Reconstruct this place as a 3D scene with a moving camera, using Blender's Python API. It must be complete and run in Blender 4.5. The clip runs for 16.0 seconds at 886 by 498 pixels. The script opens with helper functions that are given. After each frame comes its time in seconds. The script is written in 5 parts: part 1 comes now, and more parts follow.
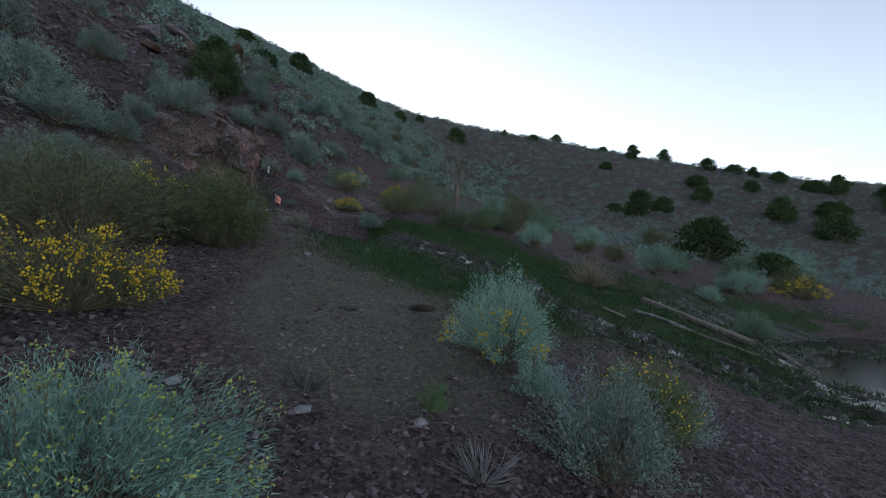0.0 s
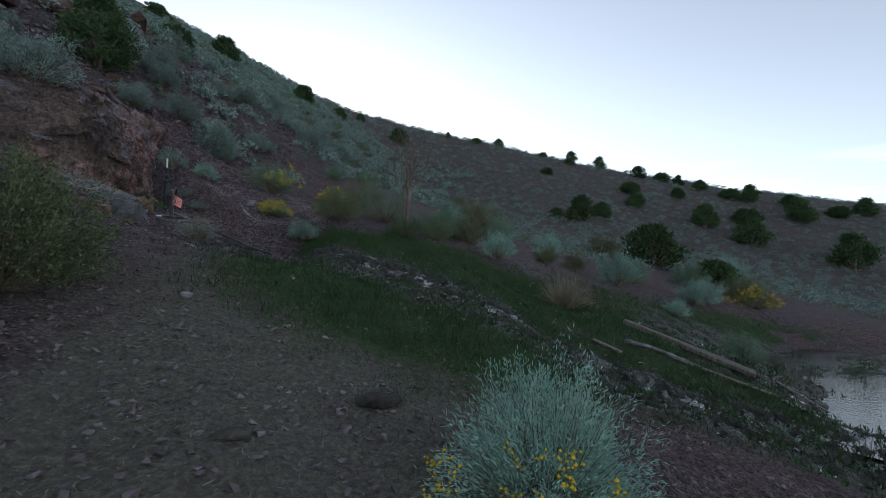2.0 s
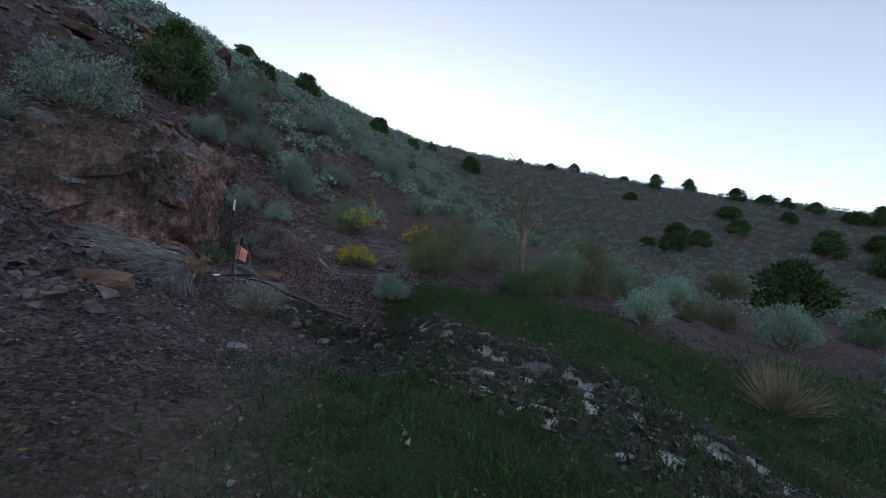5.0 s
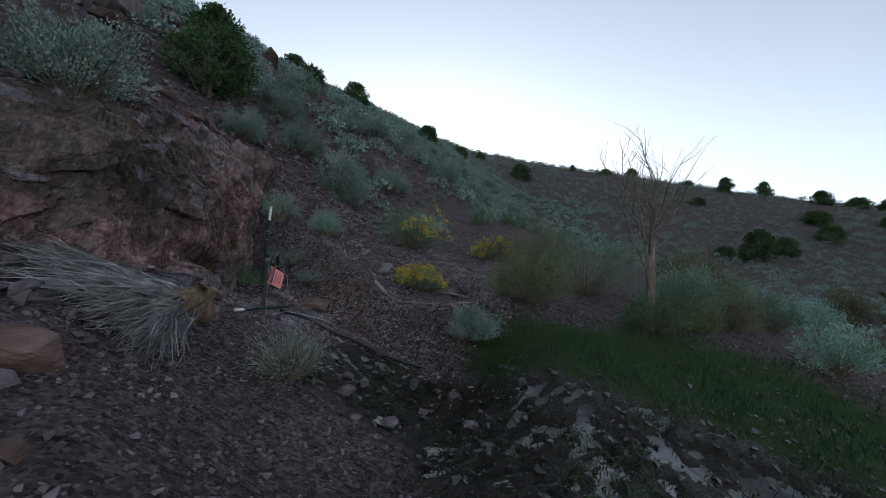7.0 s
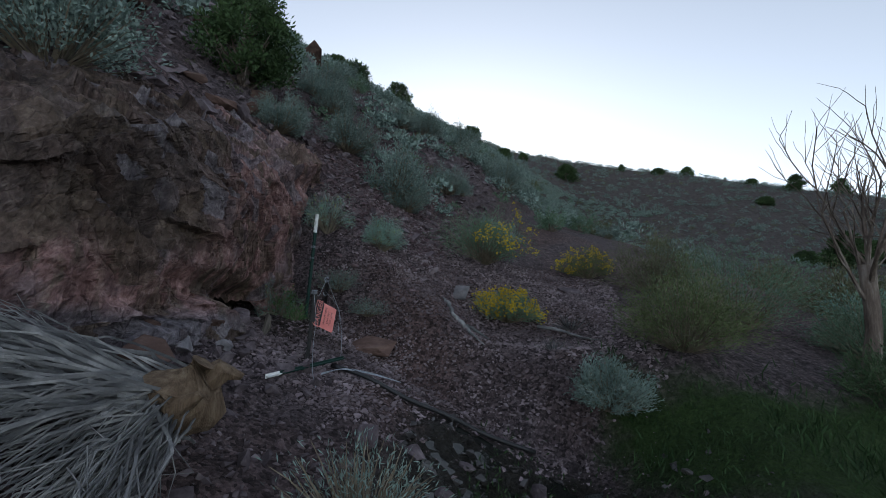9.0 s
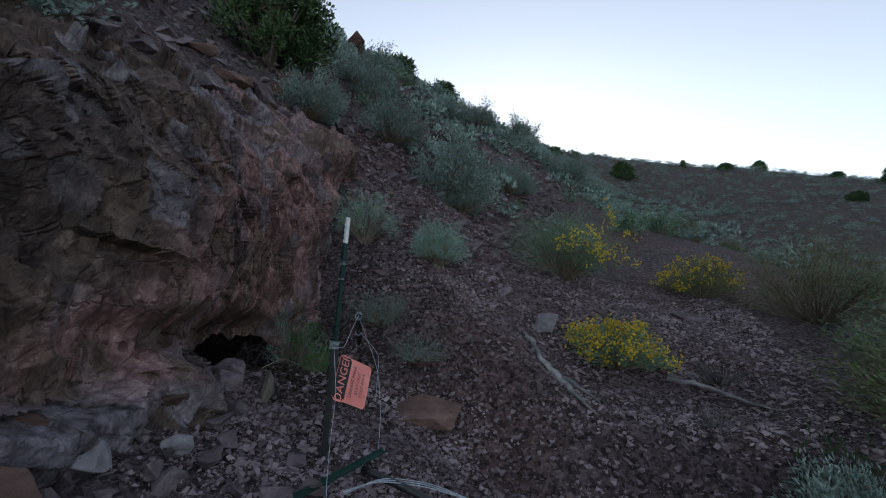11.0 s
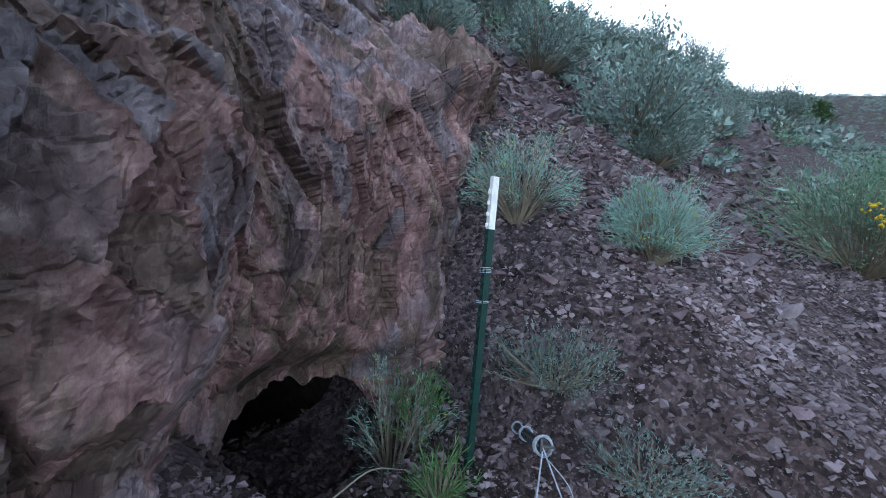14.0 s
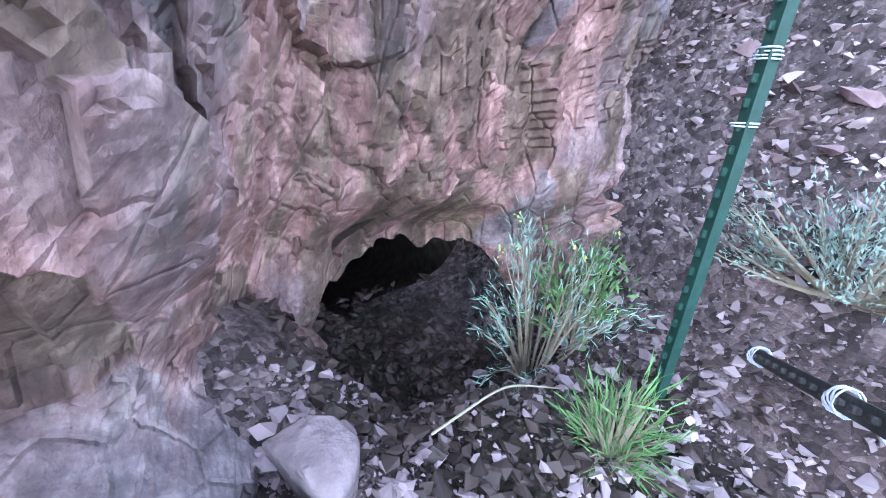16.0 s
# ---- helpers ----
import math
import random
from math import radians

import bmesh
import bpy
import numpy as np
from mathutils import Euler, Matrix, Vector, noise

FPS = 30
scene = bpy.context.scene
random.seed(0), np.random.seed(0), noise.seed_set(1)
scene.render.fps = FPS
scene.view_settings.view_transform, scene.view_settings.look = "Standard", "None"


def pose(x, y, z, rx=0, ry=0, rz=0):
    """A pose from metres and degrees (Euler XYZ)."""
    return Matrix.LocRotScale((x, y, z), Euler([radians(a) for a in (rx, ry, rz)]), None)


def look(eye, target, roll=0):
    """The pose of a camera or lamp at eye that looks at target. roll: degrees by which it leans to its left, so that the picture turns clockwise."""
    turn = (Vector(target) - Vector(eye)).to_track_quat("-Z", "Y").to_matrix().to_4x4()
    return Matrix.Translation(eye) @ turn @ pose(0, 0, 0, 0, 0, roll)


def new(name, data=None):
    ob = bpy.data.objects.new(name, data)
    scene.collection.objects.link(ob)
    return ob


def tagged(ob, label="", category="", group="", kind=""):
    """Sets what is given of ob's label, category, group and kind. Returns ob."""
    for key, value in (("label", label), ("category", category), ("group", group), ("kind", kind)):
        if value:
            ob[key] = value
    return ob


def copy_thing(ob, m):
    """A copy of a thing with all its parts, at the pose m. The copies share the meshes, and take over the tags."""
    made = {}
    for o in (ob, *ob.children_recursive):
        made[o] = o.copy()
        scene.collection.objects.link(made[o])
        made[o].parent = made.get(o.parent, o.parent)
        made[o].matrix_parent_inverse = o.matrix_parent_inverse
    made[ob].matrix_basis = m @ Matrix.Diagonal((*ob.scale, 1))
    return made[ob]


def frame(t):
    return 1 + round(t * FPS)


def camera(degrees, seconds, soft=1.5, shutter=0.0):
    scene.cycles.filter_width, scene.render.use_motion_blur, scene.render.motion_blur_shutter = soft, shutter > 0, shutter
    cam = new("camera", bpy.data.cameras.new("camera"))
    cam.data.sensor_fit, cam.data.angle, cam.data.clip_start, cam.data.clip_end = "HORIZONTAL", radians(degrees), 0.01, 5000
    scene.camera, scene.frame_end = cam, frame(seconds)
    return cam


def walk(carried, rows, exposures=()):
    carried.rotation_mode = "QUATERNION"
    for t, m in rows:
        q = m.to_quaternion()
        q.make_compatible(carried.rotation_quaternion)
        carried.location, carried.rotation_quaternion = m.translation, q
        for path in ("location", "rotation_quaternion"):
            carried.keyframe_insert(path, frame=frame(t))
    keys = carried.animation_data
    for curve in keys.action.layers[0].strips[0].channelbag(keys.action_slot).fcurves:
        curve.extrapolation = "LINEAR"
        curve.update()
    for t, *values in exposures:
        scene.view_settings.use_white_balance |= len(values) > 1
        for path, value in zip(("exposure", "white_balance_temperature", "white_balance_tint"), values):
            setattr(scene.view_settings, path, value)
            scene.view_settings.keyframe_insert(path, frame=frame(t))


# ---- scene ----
cam = camera(93.4, 16.0, soft=0.9)
METRES, EYE, TILT, LEAN, TURN = 16.0, 1.5, 0.0, 0.0, 0.0
ROWS = [
    (0.0, 0.0, 0.0, 0.0, -0.12, 2.59, -2.54),
    (0.5, -0.0028, 0.0368, 0.0069, -2.2, 2.87, -2.39),
    (1.0, -0.0049, 0.0676, 0.0091, -4.86, 2.97, -2.19),
    (1.5, -0.0084, 0.1021, 0.0232, -7.1, 2.99, -2.03),
    (2.0, -0.0164, 0.1484, 0.0287, -8.09, 3.23, -1.97),
    (2.5, -0.0241, 0.1872, 0.042, -7.18, 3.6, -2.07),
    (3.0, -0.034, 0.227, 0.0449, -5.13, 4.1, -2.26),
    (3.5, -0.05, 0.2578, 0.0539, -2.88, 4.9, -2.43),
    (4.0, -0.0632, 0.2818, 0.0689, -0.97, 5.67, -2.64),
    (6.5, -0.1223, 0.4625, 0.1027, 4.2, 7.22, -3.09),
    (7.0, -0.1435, 0.498, 0.1129, 6.96, 7.59, -3.28),
    (7.5, -0.1593, 0.5189, 0.1268, 9.7, 7.73, -3.51),
    (8.0, -0.1731, 0.5548, 0.1291, 11.34, 7.78, -3.63),
    (8.5, -0.1967, 0.5864, 0.1346, 11.85, 7.77, -3.71),
    (11.0, -0.2645, 0.7197, 0.1638, 18.29, 7.77, -4.17),
    (11.5, -0.2771, 0.7383, 0.168, 23.84, 7.56, -4.46),
    (12.0, -0.2881, 0.7616, 0.1785, 27.92, 7.25, -4.75),
    (12.5, -0.2986, 0.7744, 0.1797, 29.78, 6.89, -4.86),
    (13.0, -0.3118, 0.7869, 0.186, 30.63, 6.14, -4.94),
    (13.5, -0.3274, 0.8086, 0.1827, 31.97, 4.66, -4.99),
    (14.0, -0.3429, 0.8317, 0.1871, 35.15, 1.63, -5.28),
    (14.5, -0.3533, 0.8467, 0.1851, 40.05, -3.0, -5.44),
    (15.0, -0.3676, 0.8587, 0.181, 45.77, -8.78, -5.63),
    (15.5, -0.3758, 0.8655, 0.176, 50.43, -14.36, -5.76),
    (16.0, -0.3813, 0.8688, 0.173, 53.07, -18.3, -5.8),
]
E0 = 1.72
CLOUD = (6.0, 6.2, 6.8, 1)
SKY_SAT = 0.5
EXPOSURES = [(0.0, E0 + 0.05, 6450, 10), (4.0, E0, 6450, 10), (8.5, E0, 6550, 10), (11.0, E0 + 0.05, 6450, 10), (12.6, E0 + 0.28, 6350, 10), (13.2, E0 + 0.48, 6350, 10), (13.6, E0 + 0.85, 6200, 10), (14.0, E0 + 1.5, 5900, 10), (14.5, E0 + 2.72, 5650, 16), (15.0, E0 + 3.35, 5700, 16), (15.5, E0 + 3.6, 5850, 16), (16.0, E0 + 3.7, 5900, 16)]
walk(cam, [(t, pose(0, 0, EYE, TILT, LEAN, TURN) @ pose(METRES * x, METRES * y, METRES * z, 90 + pitch, roll, yaw)) for t, x, y, z, yaw, pitch, roll in ROWS], EXPOSURES)

# ---- sky and light: clear dusk, the sun already behind the hills ----
SUN_AZ, SUN_EL = -10.0, 6.5
world = bpy.data.worlds.new("dusk_sky")
scene.world = world
world.use_nodes = True
wn, wl = world.node_tree.nodes, world.node_tree.links
sky = wn.new("ShaderNodeTexSky")
sky.sky_type, sky.sun_disc = "NISHITA", False
sky.sun_elevation, sky.sun_rotation = radians(SUN_EL), radians(SUN_AZ)
sky.altitude, sky.air_density, sky.dust_density, sky.ozone_density = 1500, 1.0, 1.6, 2.0
wn["Background"].inputs["Strength"].default_value = 0.12
# a thin bank of cloud low above the far ridge
tc = wn.new("ShaderNodeTexCoord")
sep = wn.new("ShaderNodeSeparateXYZ")
wl.new(tc.outputs["Generated"], sep.inputs[0])
mapn = wn.new("ShaderNodeMapping")
mapn.inputs["Scale"].default_value = (2.2, 2.2, 16)
wl.new(tc.outputs["Generated"], mapn.inputs[0])
cloud = wn.new("ShaderNodeTexNoise")
cloud.inputs["Scale"].default_value, cloud.inputs["Detail"].default_value = 1.6, 6
wl.new(mapn.outputs[0], cloud.inputs["Vector"])
cr = wn.new("ShaderNodeValToRGB")
cr.color_ramp.elements[0].position, cr.color_ramp.elements[1].position = 0.5, 0.66
wl.new(cloud.outputs[0], cr.inputs[0])
low = wn.new("ShaderNodeMapRange")
low.inputs[1].default_value, low.inputs[2].default_value, low.inputs[3].default_value, low.inputs[4].default_value = 0.16, 0.24, 0.55, 0.0
wl.new(sep.outputs[2], low.inputs[0])
cm = wn.new("ShaderNodeMath")
cm.operation = "MULTIPLY"
wl.new(cr.outputs[0], cm.inputs[0]), wl.new(low.outputs[0], cm.inputs[1])
cmix = wn.new("ShaderNodeMix")
cmix.data_type = "RGBA"
cmix.inputs[7].default_value = CLOUD
wl.new(cm.outputs[0], cmix.inputs[0]), wl.new(sky.outputs[0], cmix.inputs[6])
desat = wn.new("ShaderNodeHueSaturation")
desat.inputs["Saturation"].default_value = SKY_SAT
wl.new(cmix.outputs[2], desat.inputs["Color"])
wl.new(desat.outputs[0], wn["Background"].inputs["Color"])
sun = new("sun", bpy.data.lights.new("sun", "SUN"))
sun.data.energy, sun.data.angle, sun.data.color = 0.2, radians(12), (1.0, 0.92, 0.82)
sun.matrix_world = look((0, 0, 0), (-math.sin(radians(SUN_AZ)), -math.cos(radians(SUN_AZ)), -math.tan(radians(SUN_EL))))


# ---- materials ----
def nodes(name):
    m = bpy.data.materials.new(name)
    m.use_nodes = True
    return m, m.node_tree.nodes, m.node_tree.links, m.node_tree.nodes["Principled BSDF"]


def ramp(n, stops):
    r = n.new("ShaderNodeValToRGB")
    e = r.color_ramp.elements
    while len(e) < len(stops):
        e.new(0.5)
    for k, (p, c) in zip(e, stops):
        k.position, k.color = p, (*c, 1)
    return r


def grainy(name, dark, mid, light, scale=6.0, rough=0.9, bump=0.3, bump_scale=30.0, stretch=(1, 1, 1), jitter=0.35, spec=0.3, space="Object"):
    """Three tones by coarse and fine noise, a change of brightness from piece to piece, and fine relief."""
    m, n, l, b = nodes(name)
    tc = n.new("ShaderNodeTexCoord")
    mp = n.new("ShaderNodeMapping")
    mp.inputs["Scale"].default_value = stretch
    l.new(tc.outputs[space], mp.inputs[0])
    a = n.new("ShaderNodeTexNoise")
    a.inputs["Scale"].default_value, a.inputs["Detail"].default_value, a.inputs["Roughness"].default_value = scale, 8, 0.65
    l.new(mp.outputs[0], a.inputs["Vector"])
    r = ramp(n, [(0.3, dark), (0.5, mid), (0.7, light)])
    l.new(a.outputs[0], r.inputs[0])
    info, geo = n.new("ShaderNodeObjectInfo"), n.new("ShaderNodeNewGeometry")
    add = n.new("ShaderNodeMath")
    add.operation = "ADD"
    l.new(info.outputs["Random"], add.inputs[0]), l.new(geo.outputs["Random Per Island"], add.inputs[1])
    mr = n.new("ShaderNodeMapRange")
    mr.inputs[2].default_value, mr.inputs[3].default_value, mr.inputs[4].default_value = 2.0, 1 - jitter, 1 + jitter
    l.new(add.outputs[0], mr.inputs[0])
    hs = n.new("ShaderNodeHueSaturation")
    l.new(r.outputs[0], hs.inputs["Color"]), l.new(mr.outputs[0], hs.inputs["Value"])
    l.new(hs.outputs[0], b.inputs["Base Color"])
    b.inputs["Roughness"].default_value = rough
    b.inputs["Specular IOR Level"].default_value = spec
    if bump:
        c = n.new("ShaderNodeTexNoise")
        c.inputs["Scale"].default_value, c.inputs["Detail"].default_value = bump_scale, 6
        l.new(mp.outputs[0], c.inputs["Vector"])
        bp = n.new("ShaderNodeBump")
        bp.inputs["Strength"].default_value, bp.inputs["Distance"].default_value = bump, 0.03
        l.new(c.outputs[0], bp.inputs["Height"])
        l.new(bp.outputs[0], b.inputs["Normal"])
    return m


def leafy(name, dark, light, jitter=0.4, rough=0.75):
    m = grainy(name, dark, [(p + q) / 2 for p, q in zip(dark, light)], light, 3.0, rough, 0, jitter=jitter, spec=0.2)
    return m


M_SAGE = leafy("sage_leaf", (0.095, 0.145, 0.128), (0.26, 0.34, 0.305))
M_RABBIT = leafy("rabbitbrush_leaf", (0.075, 0.135, 0.085), (0.18, 0.28, 0.19))
M_BLUEGREEN = leafy("bluegreen_leaf", (0.14, 0.25, 0.205), (0.29, 0.45, 0.38))
M_OLIVE = leafy("olive_leaf", (0.062, 0.088, 0.038), (0.15, 0.185, 0.085))
M_DULL = leafy("dull_leaf", (0.075, 0.085, 0.045), (0.165, 0.175, 0.10))
M_JUNIPER = leafy("juniper_leaf", (0.025, 0.05, 0.02), (0.07, 0.12, 0.045))
M_DARKGREEN = leafy("dark_green_leaf", (0.03, 0.06, 0.03), (0.08, 0.13, 0.06))
M_FRESH = leafy("fresh_leaf", (0.045, 0.11, 0.04), (0.13, 0.25, 0.09))
M_YELLOW = leafy("yellow_blossom", (0.48, 0.33, 0.02), (0.75, 0.55, 0.05))
M_BUD = leafy("yellow_green_bud", (0.25, 0.30, 0.07), (0.42, 0.46, 0.14))
M_GRASS = leafy("grass_blade", (0.016, 0.04, 0.014), (0.052, 0.105, 0.036))
M_STRAW = leafy("dry_grass", (0.12, 0.115, 0.085), (0.29, 0.275, 0.21))
M_STEM = grainy("shrub_stem", (0.10, 0.08, 0.06), (0.18, 0.15, 0.11), (0.28, 0.24, 0.19), 8, 0.9, 0)
M_DEAD = grainy("weathered_dead_stem", (0.05, 0.05, 0.052), (0.125, 0.125, 0.127), (0.28, 0.275, 0.27), 5, 0.9, 0, jitter=0.75)
M_BARK = grainy("dead_tree_bark", (0.07, 0.05, 0.042), (0.16, 0.125, 0.105), (0.34, 0.30, 0.265), 3, 0.9, 0.6, 25, (3, 3, 0.6))
# dung colour; on the tunnel walls it stands in for the darkness inside
M_DUNG_TUNNEL_SHADE = grainy("dung_and_tunnel_shade", (0.02, 0.017, 0.014), (0.045, 0.038, 0.032), (0.08, 0.07, 0.06), 12, 0.95, 0.9, 25)
M_LOG = grainy("silvered_wood", (0.065, 0.055, 0.047), (0.135, 0.118, 0.1), (0.25, 0.225, 0.2), 5, 0.9, 0.6, 30, (4, 4, 0.5))
M_STONE = grainy("purple_stone", (0.06, 0.047, 0.052), (0.115, 0.091, 0.1), (0.215, 0.178, 0.19), 5, 0.85, 0.9, 18)
M_GREYSTONE = grainy("grey_stone", (0.12, 0.115, 0.125), (0.22, 0.21, 0.225), (0.36, 0.35, 0.36), 6, 0.85, 0.9, 18)
M_REDROCK = grainy("red_rock", (0.06, 0.036, 0.03), (0.115, 0.07, 0.058), (0.18, 0.12, 0.10), 3, 0.9, 1.0, 12, (1, 1, 2.5))
M_PEBBLE = grainy("gravel_chip", (0.09, 0.07, 0.076), (0.165, 0.13, 0.14), (0.29, 0.24, 0.255), 1.5, 0.8, 0, jitter=0.65)
M_SHOULDER = grainy("red_purple_rubble", (0.065, 0.042, 0.046), (0.13, 0.088, 0.096), (0.22, 0.165, 0.177), 4, 0.85, 0.6, 18, jitter=0.6)
M_CROWN = grainy("tan_root_wood", (0.085, 0.055, 0.035), (0.19, 0.13, 0.085), (0.33, 0.25, 0.175), 5, 0.9, 0.8, 30, (4, 4, 0.8))
# damp red chips, darkened further to paint in the shade of the mine mouth
M_DAMP_SHADE = grainy("damp_shaded_red_chip", (0.022, 0.015, 0.014), (0.045, 0.031, 0.028), (0.09, 0.063, 0.056), 4, 0.6, 0, jitter=0.7)
M_WETSTONE = grainy("wet_stone", (0.03, 0.03, 0.032), (0.06, 0.055, 0.055), (0.12, 0.105, 0.10), 4, 0.35, 0, jitter=0.6, spec=0.5)
M_POST = grainy("green_painted_steel", (0.005, 0.028, 0.022), (0.007, 0.036, 0.029), (0.010, 0.046, 0.038), 20, 0.6, 0.1, 60, spec=0.3, jitter=0.05)
M_WHITE = grainy("white_paint", (0.6, 0.6, 0.58), (0.78, 0.78, 0.77), (0.84, 0.84, 0.83), 20, 0.55, 0.1, 60, jitter=0.03)
M_PIPE = grainy("black_pipe", (0.010, 0.010, 0.011), (0.018, 0.018, 0.02), (0.03, 0.03, 0.032), 12, 0.45, 0.1, 40, spec=0.5, jitter=0.1)
M_WIRE = grainy("galvanised_wire", (0.2, 0.22, 0.25), (0.3, 0.33, 0.37), (0.42, 0.45, 0.5), 30, 0.45, 0, jitter=0.1)
M_SIGN = grainy("faded_red_sign", (0.62, 0.16, 0.14), (0.72, 0.23, 0.20), (0.80, 0.32, 0.29), 4, 0.5, 0.05, 30, jitter=0.02)
M_INK = grainy("black_ink", (0.012, 0.012, 0.013), (0.018, 0.018, 0.018), (0.03, 0.03, 0.03), 20, 0.5, 0, jitter=0.02)


def ground_material():
    m, n, l, b = nodes("desert_ground")
    tc = n.new("ShaderNodeTexCoord")

    def noise_tex(scale, detail=8, rough=0.6):
        t = n.new("ShaderNodeTexNoise")
        t.inputs["Scale"].default_value, t.inputs["Detail"].default_value, t.inputs["Roughness"].default_value = scale, detail, rough
        l.new(tc.outputs["Object"], t.inputs["Vector"])
        return t

    def attr(name):
        a = n.new("ShaderNodeAttribute")
        a.attribute_name = name
        return a.outputs["Fac"]

    def mix(f, a, c):
        k = n.new("ShaderNodeMix")
        k.data_type = "RGBA"
        l.new(f, k.inputs[0]), l.new(a, k.inputs[6]), l.new(c, k.inputs[7])
        return k.outputs[2]

    def ragged(f, t, sharp=0.25):
        a = n.new("ShaderNodeMath")
        a.operation = "ADD"
        l.new(f, a.inputs[0]), l.new(t.outputs[0], a.inputs[1])
        r = n.new("ShaderNodeMapRange")
        r.inputs[1].default_value, r.inputs[2].default_value = 1 - sharp, 1 + sharp
        l.new(a.outputs[0], r.inputs[0])
        return r.outputs[0]

    big, mid, fine = noise_tex(0.35, 6), noise_tex(2.5, 8), noise_tex(22, 8, 0.7)
    soil = ramp(n, [(0.3, (0.05, 0.039, 0.043)), (0.5, (0.085, 0.066, 0.071)), (0.7, (0.14, 0.112, 0.119))])
    l.new(fine.outputs[0], soil.inputs[0])
    warm = ramp(n, [(0.3, (0.062, 0.04, 0.039)), (0.5, (0.095, 0.063, 0.061)), (0.72, (0.145, 0.104, 0.101))])
    l.new(fine.outputs[0], warm.inputs[0])
    f1 = ramp(n, [(0.42, (0, 0, 0)), (0.62, (1, 1, 1))])
    l.new(big.outputs[0], f1.inputs[0])
    c = mix(f1.outputs[0], soil.outputs[0], warm.outputs[0])
    chips = n.new("ShaderNodeTexVoronoi")
    chips.inputs["Scale"].default_value = 34
    l.new(tc.outputs["Object"], chips.inputs["Vector"])
    cobb = n.new("ShaderNodeTexVoronoi")
    cobb.inputs["Scale"].default_value = 9
    l.new(tc.outputs["Object"], cobb.inputs["Vector"])
    for v, lo, hi in ((chips, 0.4, 1.85), (cobb, 0.7, 1.35)):
        sp = n.new("ShaderNodeSeparateColor")
        l.new(v.outputs["Color"], sp.inputs[0])
        q = n.new("ShaderNodeMapRange")
        q.inputs[3].default_value, q.inputs[4].default_value = lo, hi
        l.new(sp.outputs[0], q.inputs[0])
        h = n.new("ShaderNodeHueSaturation")
        l.new(q.outputs[0], h.inputs["Value"]), l.new(c, h.inputs["Color"])
        c = h.outputs[0]
    farc = ramp(n, [(0.3, (0.04, 0.034, 0.033)), (0.5, (0.078, 0.067, 0.064)), (0.7, (0.135, 0.118, 0.11))])
    l.new(mid.outputs[0], farc.inputs[0])
    c = mix(attr("far"), c, farc.outputs[0])
    straw = ramp(n, [(0.3, (0.07, 0.066, 0.054)), (0.55, (0.155, 0.143, 0.116)), (0.75, (0.29, 0.27, 0.22))])
    l.new(fine.outputs[0], straw.inputs[0])
    c = mix(ragged(attr("straw"), mid), c, straw.outputs[0])
    turf = ramp(n, [(0.3, (0.018, 0.038, 0.010)), (0.55, (0.035, 0.07, 0.018)), (0.75, (0.065, 0.10, 0.03))])
    l.new(fine.outputs[0], turf.inputs[0])
    c = mix(ragged(attr("grass"), mid), c, turf.outputs[0])
    mud = ramp(n, [(0.3, (0.012, 0.011, 0.010)), (0.55, (0.028, 0.025, 0.02)), (0.75, (0.05, 0.045, 0.035))])
    l.new(fine.outputs[0], mud.inputs[0])
    # wet ground, and the painted shade on the floor of the mine mouth
    wetf = ragged(attr("wet"), mid)
    c = mix(wetf, c, mud.outputs[0])
    l.new(c, b.inputs["Base Color"])
    rr = n.new("ShaderNodeMapRange")
    rr.inputs[3].default_value, rr.inputs[4].default_value = 0.95, 0.4
    l.new(wetf, rr.inputs[0]), l.new(rr.outputs[0], b.inputs["Roughness"])
    b.inputs["Specular IOR Level"].default_value = 0.25
    bp = n.new("ShaderNodeBump")
    bp.inputs["Strength"].default_value, bp.inputs["Distance"].default_value = 1.0, 0.08
    rel = n.new("ShaderNodeMath")
    rel.operation = "MULTIPLY_ADD"
    rel.inputs[1].default_value = -0.6
    l.new(chips.outputs["Distance"], rel.inputs[0]), l.new(fine.outputs[0], rel.inputs[2])
    l.new(rel.outputs[0], bp.inputs["Height"]), l.new(bp.outputs[0], b.inputs["Normal"])
    return m


